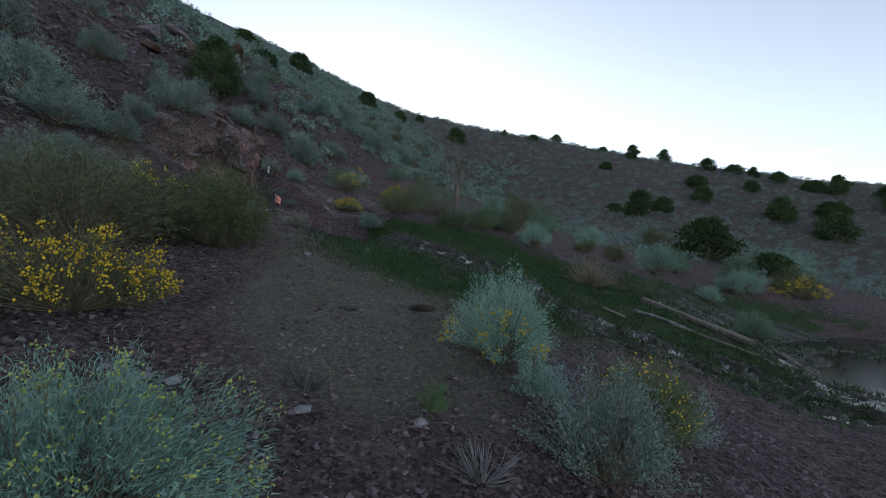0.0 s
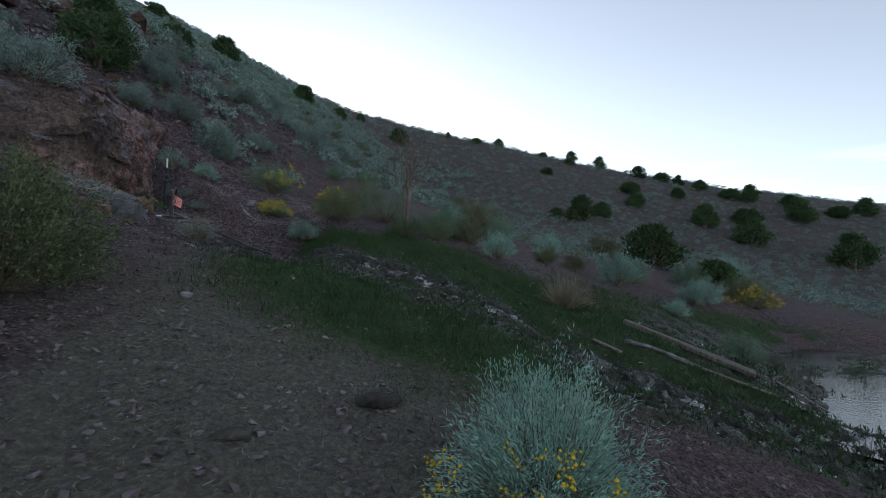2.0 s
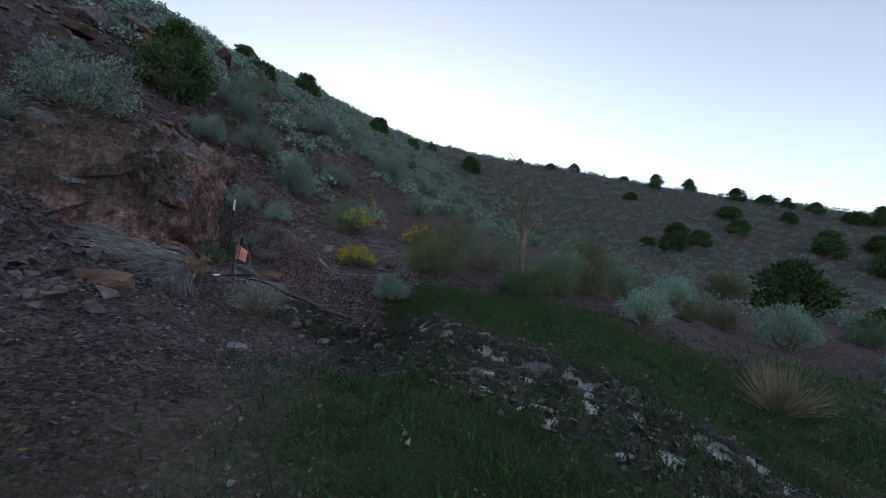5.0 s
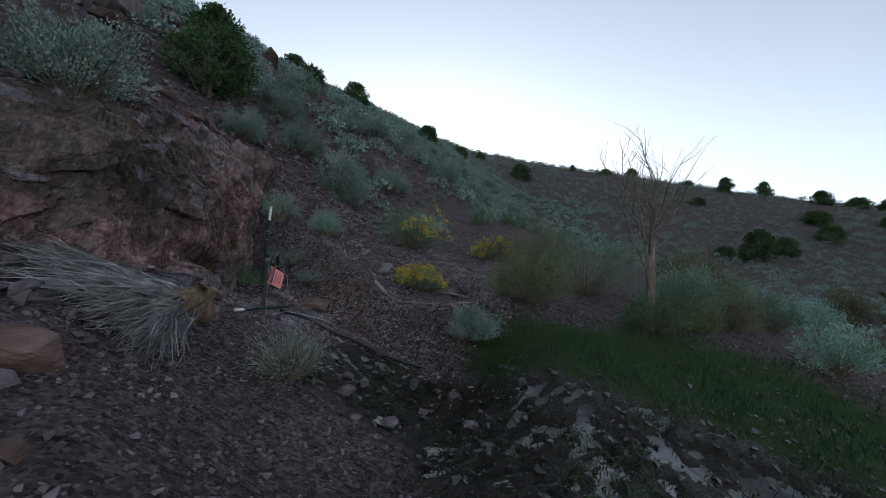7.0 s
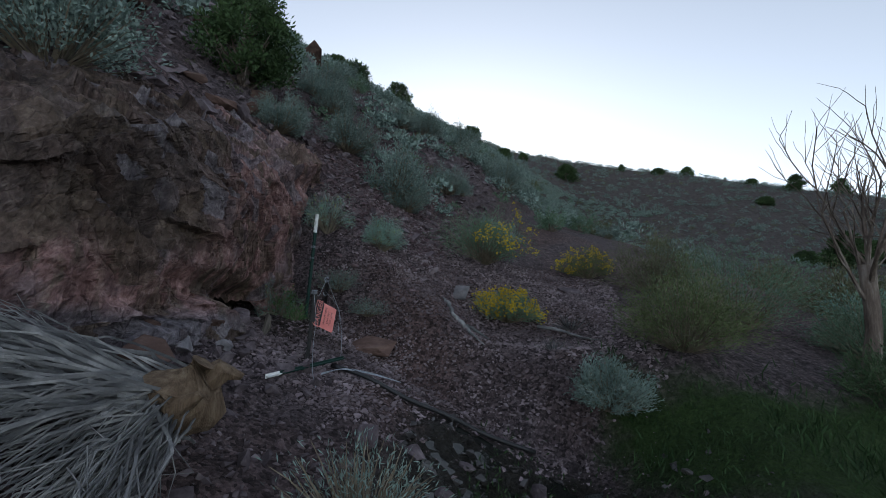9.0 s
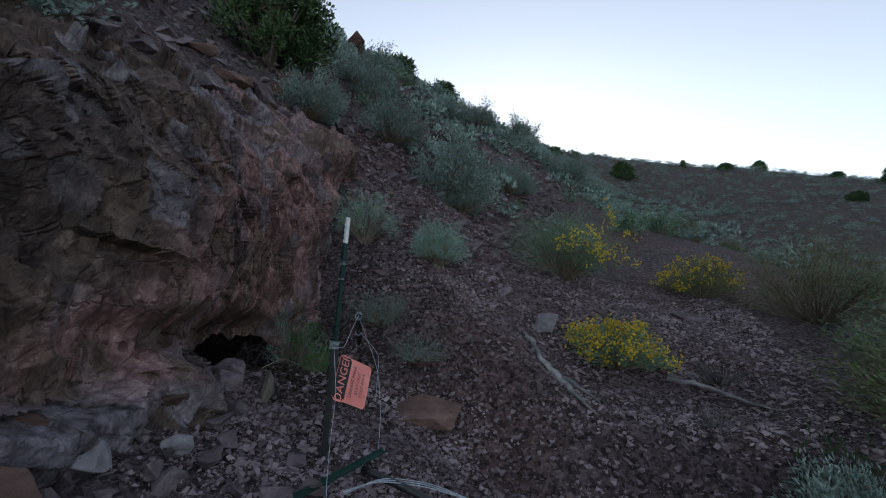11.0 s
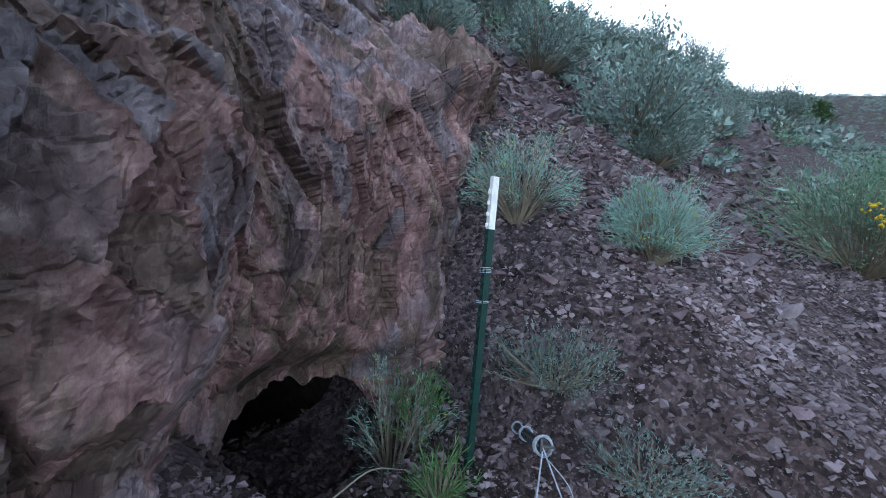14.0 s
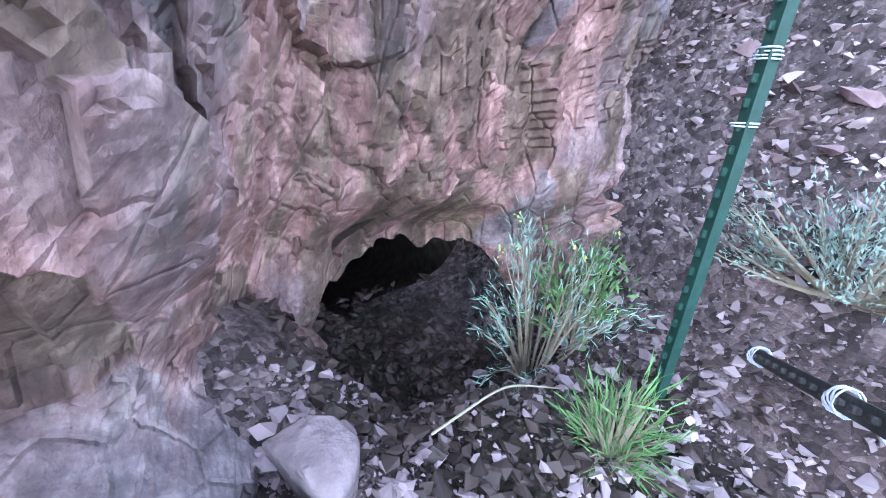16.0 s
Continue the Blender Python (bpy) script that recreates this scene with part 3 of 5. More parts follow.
def build_face():
    ys = np.arange(10.6, 17.3, 0.0145)
    rows_up, rows_back = 225, 40
    k = np.arange(rows_up + rows_back)[None, :]
    Y = np.repeat(ys[:, None], k.size, 1)
    z0, z1 = 2.5, height(np.full(len(ys), -8.25), ys)[:, None] - 0.5
    f = np.clip((k - rows_up + 1) / rows_back, 0, 1)
    Zf = z0 + (z1 - z0) * np.clip(k / (rows_up - 1), 0, 1)
    Xf = face_x(Y, Zf)
    back = height(np.full(len(ys), -9.0), ys)[:, None] - 0.2
    X = Xf + (-9.0 - Xf) * f
    Z = Zf + (back - Zf) * f + 0.05 * np.sin(np.pi * f)
    bladed = sst(14.0, 14.45, Y - 0.25 * (Z - 4.5)) * (1 - sst(16.1, 16.6, Y)) * sst(3.9, 4.3, Z)
    # joints lean: the strata dip along the face
    u, v = Y + 0.28 * (Z - 4) + 0.10 * np.sin(2.3 * Z), (Z - X * 0.6) - 0.22 * (Y - 14)
    u, v = u + 0.03 * np.sin(9 * v), v + 0.04 * np.sin(7 * u)
    a, t1 = blocks(1.7 * u, 1.4 * v, 0.15, 0.34, 3)
    b, t2 = blocks(4.6 * u, 4.2 * v, 0.06, 0.15, 11)
    c, t3 = blocks(11 * u, 9 * v, 0.022, 0.06, 29)
    p, t4 = blocks(7 * u, 2.6 * v, 0.07, 0.13, 41)
    q, t5 = blocks(18 * u, 6.5 * v, 0.03, 0.06, 53)
    e, t6 = blocks(27 * u, 24 * v, 0.009, 0.022, 67)
    d = a + (b + c) * (1 - bladed) + (p + q) * bladed + e
    edge = sst(10.6, 11.4, Y) * (1 - sst(16.6, 17.2, Y))
    rim = np.exp(-(((Y - MOUTH_Y) / 0.75) ** 4)) * (1 - sst(3.75, 4.0, Z))
    d = d * (0.3 + 0.7 * edge) * (1 - 0.55 * rim)
    X, Z = X + d * np.where(f > 0, 0.35, 1.0), Z + d * np.where(f > 0, 0.9, 0.12)
    # the mouth: whatever lies inside is cut, its rim drawn onto the arch
    n = 2.4
    wob = 1 + 0.05 * np.sin(17 * Y) + 0.03 * np.sin(41 * Y + 13 * Z)
    mu, mv = (Y - MOUTH_Y) / (MOUTH_HALF * wob), np.maximum(0, Z - MOUTH_SILL) / ((MOUTH_TOP - MOUTH_SILL) * wob)
    rad = (np.abs(mu) ** n + mv ** n) ** (1 / n)
    inside = (rad < 1) & (f == 0)
    s = np.where(inside, 1 / np.maximum(rad, 0.05), 1)
    Yc, Zc = np.where(inside, MOUTH_Y + (Y - MOUTH_Y) * s, Y), np.where(inside & (Z > MOUTH_SILL), MOUTH_SILL + (Z - MOUTH_SILL) * s, Z)
    i = np.arange(X.size).reshape(X.shape)
    quads = np.stack([i[:-1, :-1], i[1:, :-1], i[1:, 1:], i[:-1, 1:]], -1).reshape(-1, 4)
    quads = quads[~inside.ravel()[quads].all(1)]
    me = mesh_of("rock_face", np.stack([X, Yc, Zc], -1).reshape(-1, 3), quads, M_ROCK)
    low = (1 - sst(3.5, 3.68, Z + 0.3 * a)) * (1 - sst(14.1, 14.4, Y))
    put_attr(me, "greyness", (0.85 * low).ravel())
    put_attr(me, "brown", (0.85 * (1 - sst(13.3, 14.0, Y - 0.5 * (Z - 4.6) + 0.9 * a)) * sst(3.9, 4.3, Z)).ravel())
    put_attr(me, "block", ((1 - bladed) * (0.45 * t2 + 0.35 * t3 + 0.2 * t6) + bladed * (0.35 * t4 + 0.45 * t5 + 0.2 * t6)).ravel())
    put_attr(me, "cell", (0.4 * t1 + 0.6 * np.where(bladed > 0.5, t4, t2)).ravel())
    tagged(new("rock_face", me), "fractured red and purple rock face around a mine opening", "rock face", kind="structure")


build_face()


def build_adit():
    """The low tunnel behind the opening, with rough walls. Its near-black colour paints in the unlit depth."""
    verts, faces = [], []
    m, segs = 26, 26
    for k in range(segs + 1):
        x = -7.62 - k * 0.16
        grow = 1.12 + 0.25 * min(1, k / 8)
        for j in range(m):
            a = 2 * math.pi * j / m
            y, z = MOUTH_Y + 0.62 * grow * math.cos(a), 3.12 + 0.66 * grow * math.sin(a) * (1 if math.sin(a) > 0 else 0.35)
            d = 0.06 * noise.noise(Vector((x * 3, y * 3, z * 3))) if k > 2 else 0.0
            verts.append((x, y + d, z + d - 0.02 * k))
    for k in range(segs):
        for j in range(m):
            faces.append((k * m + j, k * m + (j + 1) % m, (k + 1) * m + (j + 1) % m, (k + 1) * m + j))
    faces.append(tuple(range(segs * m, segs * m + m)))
    tagged(new("adit_tunnel", mesh_of("adit_tunnel", verts, faces, M_DUNG_TUNNEL_SHADE)), "low mine tunnel running into the hill, its darkness painted on", "tunnel", kind="structure")


build_adit()


# ---- things ----
rng = np.random.default_rng(7)


def part(name, me, parent, label=""):
    ob = new(name, me)
    ob.parent = parent
    return tagged(ob, label)


def tube(pts, radii, sides=4):
    """Vertices and faces of a bent, tapered stick."""
    pts = np.asarray(pts, float)
    tan = np.gradient(pts, axis=0)
    tan /= np.linalg.norm(tan, axis=1)[:, None] + 1e-9
    up = np.where(np.abs(tan[:, 2:3]) > 0.9, [[1.0, 0, 0]], [[0, 0, 1.0]])
    s = np.cross(tan, up)
    s /= np.linalg.norm(s, axis=1)[:, None] + 1e-9
    t = np.cross(s, tan)
    a = np.arange(sides) * 2 * np.pi / sides
    ring = np.cos(a)[None, :, None] * s[:, None] + np.sin(a)[None, :, None] * t[:, None]
    v = (pts[:, None] + ring * np.asarray(radii)[:, None, None]).reshape(-1, 3)
    f = []
    for k in range(len(pts) - 1):
        for j in range(sides):
            f.append((k * sides + j, k * sides + (j + 1) % sides, (k + 1) * sides + (j + 1) % sides, (k + 1) * sides + j))
    f.append(tuple(range(sides))[::-1])
    f.append(tuple((len(pts) - 1) * sides + j for j in range(sides)))
    return v, f


def joined(chunks):
    V, F, o = [], [], 0
    for v, f in chunks:
        V.append(v)
        F += [tuple(i + o for i in q) for q in f]
        o += len(v)
    return np.concatenate(V), F


def blades(base, way, length, width, r):
    """Narrow leaves as folded diamonds: four corners each."""
    n = len(base)
    way = way / (np.linalg.norm(way, axis=1)[:, None] + 1e-9)
    side = np.cross(way, r.normal(size=(n, 3)))
    side /= np.linalg.norm(side, axis=1)[:, None] + 1e-9
    L, W = np.asarray(length).reshape(-1, 1), np.asarray(width).reshape(-1, 1)
    mid = base + way * L * 0.5
    v = np.stack([base, mid + side * W, base + way * L, mid - side * W], 1).reshape(-1, 3)
    return v, np.arange(4 * n).reshape(n, 4)


OCTA_V = np.array([(1, 0, 0), (-1, 0, 0), (0, 1, 0), (0, -1, 0), (0, 0, 1), (0, 0, -1)], float)
OCTA_F = np.array([(0, 2, 4), (2, 1, 4), (1, 3, 4), (3, 0, 4), (2, 0, 5), (1, 2, 5), (3, 1, 5), (0, 3, 5)])


def shrub(name, seed, width, tall, stems, leaves, leaf, leaf_w, m_leaf, m_stem=None, m_flower=None, flowers=0, flower_r=0.012, flower_side=None, upright=0.5, lump=0.25, leaf_from=0.4, stem_r=0.006, spread=0.06, label="", category="shrub", group=""):
    """A desert shrub: stems that fan out of one root, leaves along them, blossoms at their tips."""
    r = np.random.default_rng(seed)
    top = tagged(new(name), label, category, group)
    R = width / 2
    ph, ct = r.uniform(0, 2 * np.pi, stems), r.uniform(0.02, 1, stems) ** 0.8
    st = np.sqrt(1 - ct ** 2)
    lum = 1 + lump * (np.sin(3 * ph + seed) * 0.5 + np.sin(5 * ph + 4 * ct + 2 * seed) * 0.5) + r.normal(0, 0.07, stems)
    end = np.stack([R * st * np.cos(ph), R * st * np.sin(ph), tall * (0.12 + 0.88 * ct)], -1) * lum[:, None]
    root = np.stack([0.10 * R * np.cos(ph), 0.10 * R * np.sin(ph), np.full(stems, -0.03)], -1)
    ctrl = root * 0.5 + end * 0.5
    ctrl[:, 2] += tall * (upright - 0.5) * 0.6
    ctrl += r.normal(0, 0.06 * R, ctrl.shape)

    def at(k, t):
        t = t[:, None]
        return (1 - t) ** 2 * root[k] + 2 * t * (1 - t) * ctrl[k] + t ** 2 * end[k]

    def tangent(k, t):
        t = t[:, None]
        return 2 * (1 - t) * (ctrl[k] - root[k]) + 2 * t * (end[k] - ctrl[k])

    chunks = []
    for k in range(stems):
        t = np.linspace(0, 0.97, 5)
        chunks.append(tube(at(np.full(5, k), t), stem_r * np.array([1.3, 1, 0.75, 0.5, 0.25]), 3))
    v, f = joined(chunks)
    part("branch_frame", mesh_of("branch_frame", v, f, m_stem or M_STEM), top)
    k = r.integers(0, stems, leaves)
    t = leaf_from + (1.02 - leaf_from) * r.uniform(0, 1, leaves) ** 0.75
    p = at(k, t) + r.normal(0, spread * R, (leaves, 3)) * (0.4 + t[:, None])
    p[:, 2] = np.maximum(p[:, 2], 0.01)
    w = tangent(k, t)
    w = w / (np.linalg.norm(w, axis=1)[:, None] + 1e-9) + r.normal(0, 0.5, (leaves, 3))
    v, f = blades(p, w, leaf * r.uniform(0.6, 1.3, leaves), leaf_w * r.uniform(0.7, 1.3, leaves), r)
    part("foliage", mesh_of("foliage", v, f, m_leaf), top)
    if flowers:
        k = r.integers(0, stems, flowers * 3)
        if flower_side is not None:
            k = k[(end[k] @ np.array(flower_side)) > 0.05 * R]
        k = k[:flowers]
        n = len(k)
        c = end[k] + r.normal(0, 0.05 * R, (n, 3))
        c = np.repeat(c, 4, 0) + r.normal(0, flower_r * 1.6, (4 * n, 3))
        s = flower_r * r.uniform(0.6, 1.2, 4 * n)
        v = (c[:, None] + OCTA_V[None] * s[:, None, None] * r.uniform(0.6, 1.2, (4 * n, 6, 1))).reshape(-1, 3)
        f = (OCTA_F[None] + 6 * np.arange(4 * n)[:, None, None]).reshape(-1, 3)
        part("blossom_cover", mesh_of("blossom_cover", v, f, m_flower or M_YELLOW), top, "clusters of small yellow blossoms")["kind"] = "stuff"
    return top


def stand(ob, x, y, turn=0.0, size=1.0, sink=0.0):
    ob.matrix_basis = pose(x, y, float(ground(x, y)) - sink, 0, 0, turn) @ Matrix.Scale(size, 4)
    return ob


def again(ob, x, y, turn, size, sink=0.0):
    c = copy_thing(ob, Matrix())
    c.matrix_basis = pose(x, y, float(ground(x, y)) - sink, 0, 0, turn) @ Matrix.Scale(size, 4)
    return c


# ---- shrubs beside the path ----
stand(shrub("rabbitbrush", 1, 1.35, 0.62, 200, 36000, 0.040, 0.0024, M_BLUEGREEN, flowers=420, flower_r=0.008, m_flower=M_BUD, label="pale green rabbitbrush with yellow-green buds on gravel", upright=0.7, spread=0.05), -1.45, 1.72)
stand(shrub("rabbitbrush", 2, 1.3, 0.56, 170, 12000, 0.045, 0.004, M_DULL, flowers=420, flower_r=0.014, label="rabbitbrush covered in bright yellow blossoms"), -3.0, 3.45)
stand(shrub("rabbitbrush", 3, 2.1, 1.1, 220, 18000, 0.045, 0.007, M_DULL, label="tall dull green rabbitbrush going dry", upright=0.6), -4.3, 4.9)
stand(shrub("rabbitbrush", 31, 1.0, 0.95, 120, 7000, 0.05, 0.005, M_OLIVE, flowers=120, flower_r=0.012, label="olive rabbitbrush with a few yellow blossoms"), -4.3, 6.1)
stand(shrub("greasewood", 4, 1.6, 1.1, 230, 24000, 0.034, 0.0085, M_OLIVE, label="dense rounded olive-green bush at the path edge", lump=0.15), -3.45, 6.35)
stand(shrub("rabbitbrush", 5, 1.05, 0.84, 280, 32000, 0.04, 0.003, M_BLUEGREEN, flowers=110, flower_r=0.013, flower_side=(-0.5, -0.8, -0.5), label="blue-green rabbitbrush, yellow blossoms low on one side", upright=0.72, spread=0.05), 0.72, 4.75)
stand(shrub("sagebrush", 6, 0.95, 0.72, 170, 17000, 0.028, 0.0045, M_SAGE, label="grey-green sagebrush with dead lower twigs", lump=0.3), 1.25, 3.1)
stand(shrub("rabbitbrush", 7, 0.95, 0.72, 150, 11000, 0.04, 0.0045, M_OLIVE, flowers=60, flower_r=0.011, label="yellow-olive rabbitbrush on the bank edge"), 2.0, 4.05)
stand(shrub("sagebrush", 8, 0.7, 0.6, 100, 7000, 0.032, 0.006, M_SAGE, label="small grey sagebrush on the bank edge"), 2.6, 4.5)
stand(shrub("sagebrush", 9, 0.5, 0.38, 60, 2500, 0.04, 0.004, M_BLUEGREEN, label="sprawling pale sprig at the foot of a rabbitbrush", upright=0.3), 0.95, 3.95)
stand(shrub("grass_tuft", 10, 0.22, 0.2, 30, 900, 0.05, 0.002, M_FRESH, label="small green tuft on bare soil", category="plant"), -0.02, 3.3)

# ---- shrubs on the slope by the mine ----
SAGE = [shrub("sagebrush", 20 + i, 1.0, 0.62, 130, 8500, 0.036, 0.0075, M_SAGE, lump=0.3, label="grey-green sagebrush on the stony hillside", group="hillside sagebrush") for i in range(3)]
GREEN = [shrub("rabbitbrush", 30 + i, 1.0, 0.66, 120, 5200, 0.05, 0.006, m, lump=0.25, label=lab, group="valley brush") for i, (m, lab) in enumerate(((M_RABBIT, "green rabbitbrush below the hillside"), (M_BLUEGREEN, "pale blue-green rabbitbrush below the hillside"), (M_OLIVE, "dull olive brush below the hillside"), (M_DULL, "dry tan-green brush below the hillside")))]
for k, (x, y, s) in enumerate([(-8.4, 12.9, 1.7), (-6.6, 18.6, 1.7), (-8.5, 16.8, 1.1), (-9.3, 20.2, 1.3), (-7.9, 18.6, 1.4), (-5.9, 29.4, 1.5), (-4.9, 27.7, 1.9), (-6.3, 38.2, 2.1), (-4.6, 39.4, 2.2), (-7.1, 28.6, 1.8), (-8.0, 25.5, 1.5), (-8.6, 24.2, 1.3), (-2.3, 38.0, 2.0), (-8.4, 8.8, 1.4), (-9.3, 9.0, 1.6), (-10.4, 12.0, 1.2), (-8.2, 10.2, 1.1), (-9.2, 13.2, 1.0), (-7.4, 8.2, 0.8), (-6.6, 8.3, 1.0), (-6.7, 6.4, 0.8), (-10.1, 21.1, 1.7), (-9.9, 9.5, 1.1), (-7.2, 7.2, 1.0), (-8.8, 11.6, 0.9), (-6.1, 21.6, 1.2), (-8.6, 7.0, 1.2), (-10.8, 9.6, 1.4), (-11.2, 7.4, 1.3), (-9.6, 6.2, 1.0), (-12.6, 10.6, 1.3), (-8.0, 5.4, 0.9)]):
    (again if k >= 3 else lambda ob, *a: stand(ob, *a))(SAGE[k % 3], x, y, 67 * k % 360, s)
for k, (i, x, y, s) in enumerate([(0, 5.8, 24.0, 1.6), (1, 3.5, 16.0, 1.25), (2, 6.6, 19.5, 1.0), (3, 8.6, 21.0, 1.2), (0, 4.4, 19.2, 1.3), (3, 3.7, 21.5, 2.0), (1, 2.3, 18.6, 1.5), (0, 1.7, 17.6, 1.3), (2, 1.5, 16.5, 0.9), (3, 7.3, 32.2, 2.6), (1, 10.4, 20.4, 2.2), (1, 14.7, 20.1, 1.6), (0, 17.2, 24.4, 2.0), (1, 10.9, 17.0, 0.9), (0, 9.3, 12.4, 1.1), (1, 27.9, 33.3, 2.8), (1, 27.0, 40.9, 3.2), (3, 2.9, 17.9, 1.2), (0, 5.1, 22.5, 1.6), (1, 8.2, 23.5, 1.7), (3, 17.4, 34.4, 2.8), (0, 12.5, 22.5, 1.7), (1, 13.4, 19.4, 1.4), (2, 18.5, 22.0, 2.0)]):
    (again if k not in (0, 1, 2, 3) else lambda ob, *a: stand(ob, *a))(GREEN[i], x, y, 83 * k % 360, s)
stand(shrub("rabbitbrush", 41, 1.9, 1.0, 220, 14000, 0.05, 0.005, M_RABBIT, flowers=130, flower_r=0.017, flower_side=(0.75, -0.5, -0.45), upright=0.65, label="green rabbitbrush, one side in yellow blossom"), -4.55, 18.7)
stand(shrub("rabbitbrush", 42, 1.05, 0.46, 170, 9000, 0.04, 0.0045, M_RABBIT, flowers=420, flower_r=0.015, lump=0.12, label="low rabbitbrush domed with bright yellow blossoms"), -3.86, 16.62)
stand(shrub("rabbitbrush", 43, 1.15, 0.6, 120, 6000, 0.045, 0.005, M_OLIVE, flowers=260, flower_r=0.014, label="ochre-yellow rabbitbrush on the slope"), -2.35, 19.6)
stand(shrub("rabbitbrush", 44, 2.0, 0.9, 120, 6000, 0.06, 0.007, M_OLIVE, flowers=300, flower_r=0.02, label="yellow-flowered brush beside the pond"), 17.6, 20.4)
stand(shrub("rabbitbrush", 45, 0.72, 0.5, 190, 9000, 0.055, 0.0019, M_BLUEGREEN, flowers=60, flower_r=0.006, m_flower=M_BUD, upright=0.75, label="pale spiky rabbitbrush on loose gravel"), -5.95, 16.35)
stand(shrub("rabbitbrush", 46, 0.75, 0.62, 110, 5000, 0.05, 0.0017, M_BLUEGREEN, flowers=50, flower_r=0.006, m_flower=M_BUD, upright=0.8, label="wispy pale rabbitbrush behind the steel post"), -6.75, 15.95)
stand(shrub("creeping_sage", 47, 0.7, 0.28, 70, 4200, 0.024, 0.0028, M_SAGE, upright=0.3, label="low pale sage sprawling over gravel by the post"), -6.25, 15.55)
stand(shrub("creeping_sage", 51, 0.6, 0.2, 60, 3200, 0.024, 0.0028, M_SAGE, upright=0.3, label="low pale sage trailing over gravel"), -5.75, 15.45)
stand(shrub("bindweed_bush", 48, 0.42, 0.42, 50, 900, 0.04, 0.006, M_FRESH, upright=0.7, label="leafy green weed beside the mine mouth", category="plant"), -6.95, 15.32)
stand(shrub("grass_tuft", 49, 0.26, 0.20, 50, 480, 0.09, 0.0025, M_FRESH, upright=0.8, leaf_from=0.1, label="bright green grass tuft at the mine mouth", category="plant"), -6.5, 14.88)
stand(shrub("rabbitbrush", 50, 0.62, 0.62, 34, 1300, 0.045, 0.0022, M_BLUEGREEN, flowers=14, flower_r=0.006, m_flower=M_BUD, upright=0.7, lump=0.5, label="pale twiggy rabbitbrush leaning over the mine mouth"), -7.0, 15.15)
stand(shrub("dark_bush", 52, 1.1, 0.6, 110, 6500, 0.05, 0.006, M_DARKGREEN, label="low dark green bush round the dead tree"), 0.35, 15.4)
stand(shrub("dry_clump", 53, 0.85, 0.5, 140, 1600, 0.05, 0.004, M_SAGE, m_stem=M_STEM, stem_r=0.008, upright=0.7, label="half-dead brown shrub clump by the stream"), -4.35, 12.15)
stand(shrub("dead_brush", 54, 1.7, 0.95, 260, 1500, 0.06, 0.004, M_DULL, m_stem=M_STEM, stem_r=0.008, label="tangled dead grey brush on the bank"), 4.7, 13.4)
stand(shrub("dead_brush", 55, 0.4, 0.2, 40, 60, 0.04, 0.002, M_STRAW, m_stem=M_DEAD, stem_r=0.006, upright=0.3, label="small dry root tangle on the path"), -1.0, 3.25)
stand(shrub("dead_brush", 56, 0.55, 0.22, 60, 60, 0.05, 0.002, M_STRAW, m_stem=M_DEAD, stem_r=0.007, upright=0.3, label="dry stump of twigs on the path"), 0.3, 2.65)
stand(shrub("dead_brush", 57, 0.7, 0.22, 60, 60, 0.05, 0.002, M_STRAW, m_stem=M_DEAD, stem_r=0.008, upright=0.3, label="bleached dead branches on the slope"), -2.9, 16.6)
stand(shrub("dead_brush", 58, 0.5, 0.16, 40, 50, 0.05, 0.002, M_STRAW, m_stem=M_DEAD, stem_r=0.006, upright=0.3, label="bleached dead twigs on the slope"), -3.2, 15.6)

for k, (x, y, w, h, m, lab) in enumerate([(-1.75, 15.3, 1.5, 0.85, M_OLIVE, "olive-green brush at the slope foot"), (-0.35, 17.4, 2.5, 1.25, M_RABBIT, "big grey-green thicket behind the dead tree"), (-2.6, 14.9, 0.8, 0.5, M_SAGE, "low grey sage at the slope foot"), (1.5, 17.4, 1.7, 0.9, M_RABBIT, "green brush beside the dead tree"), (2.4, 18.4, 1.6, 0.9, M_DULL, "tan-green brush on the far bank"), (-1.2, 18.6, 1.9, 1.1, M_DULL, "dull thicket on the slope foot")]):
    stand(shrub("thicket", 70 + k, w, h, 200, 11000, 0.045, 0.0055, m, lump=0.22, label=lab), x, y)

# small brush scattered over the nearer hillside
SCRUB = [shrub("sagebrush", 90 + i, 1.0, 0.6, 46, 1500, 0.06, 0.017, (M_SAGE, M_SAGE, M_RABBIT, M_DULL)[i], lump=0.3, label="small grey-green shrub on the stony hillside", group="hillside sagebrush") for i in range(4)]
for k, s in enumerate(SCRUB):
    stand(s, (-12.5, -15.0, -11.0, -14.0)[k], (14.0, 17.5, 25.0, 30.0)[k], 0, 1.0)
count = 0
while count < 225:
    x, y = rng.uniform(-34, 14), rng.uniform(7, 62)
    toe = -6.5 + 0.226 * max(0, y - 16)
    if x > toe + (0 if y < 24 else 8) or (x > -9.3 and y < 17.5):
        continue
    if rng.uniform() > 0.5 + 0.5 * (y > 18):
        continue
    src = SAGE[rng.integers(3)] if y < 23 else SCRUB[rng.integers(4)]
    again(src, x, y, rng.uniform(0, 360), rng.uniform(0.45, 1.05) * (1 + y / 90))
    count += 1


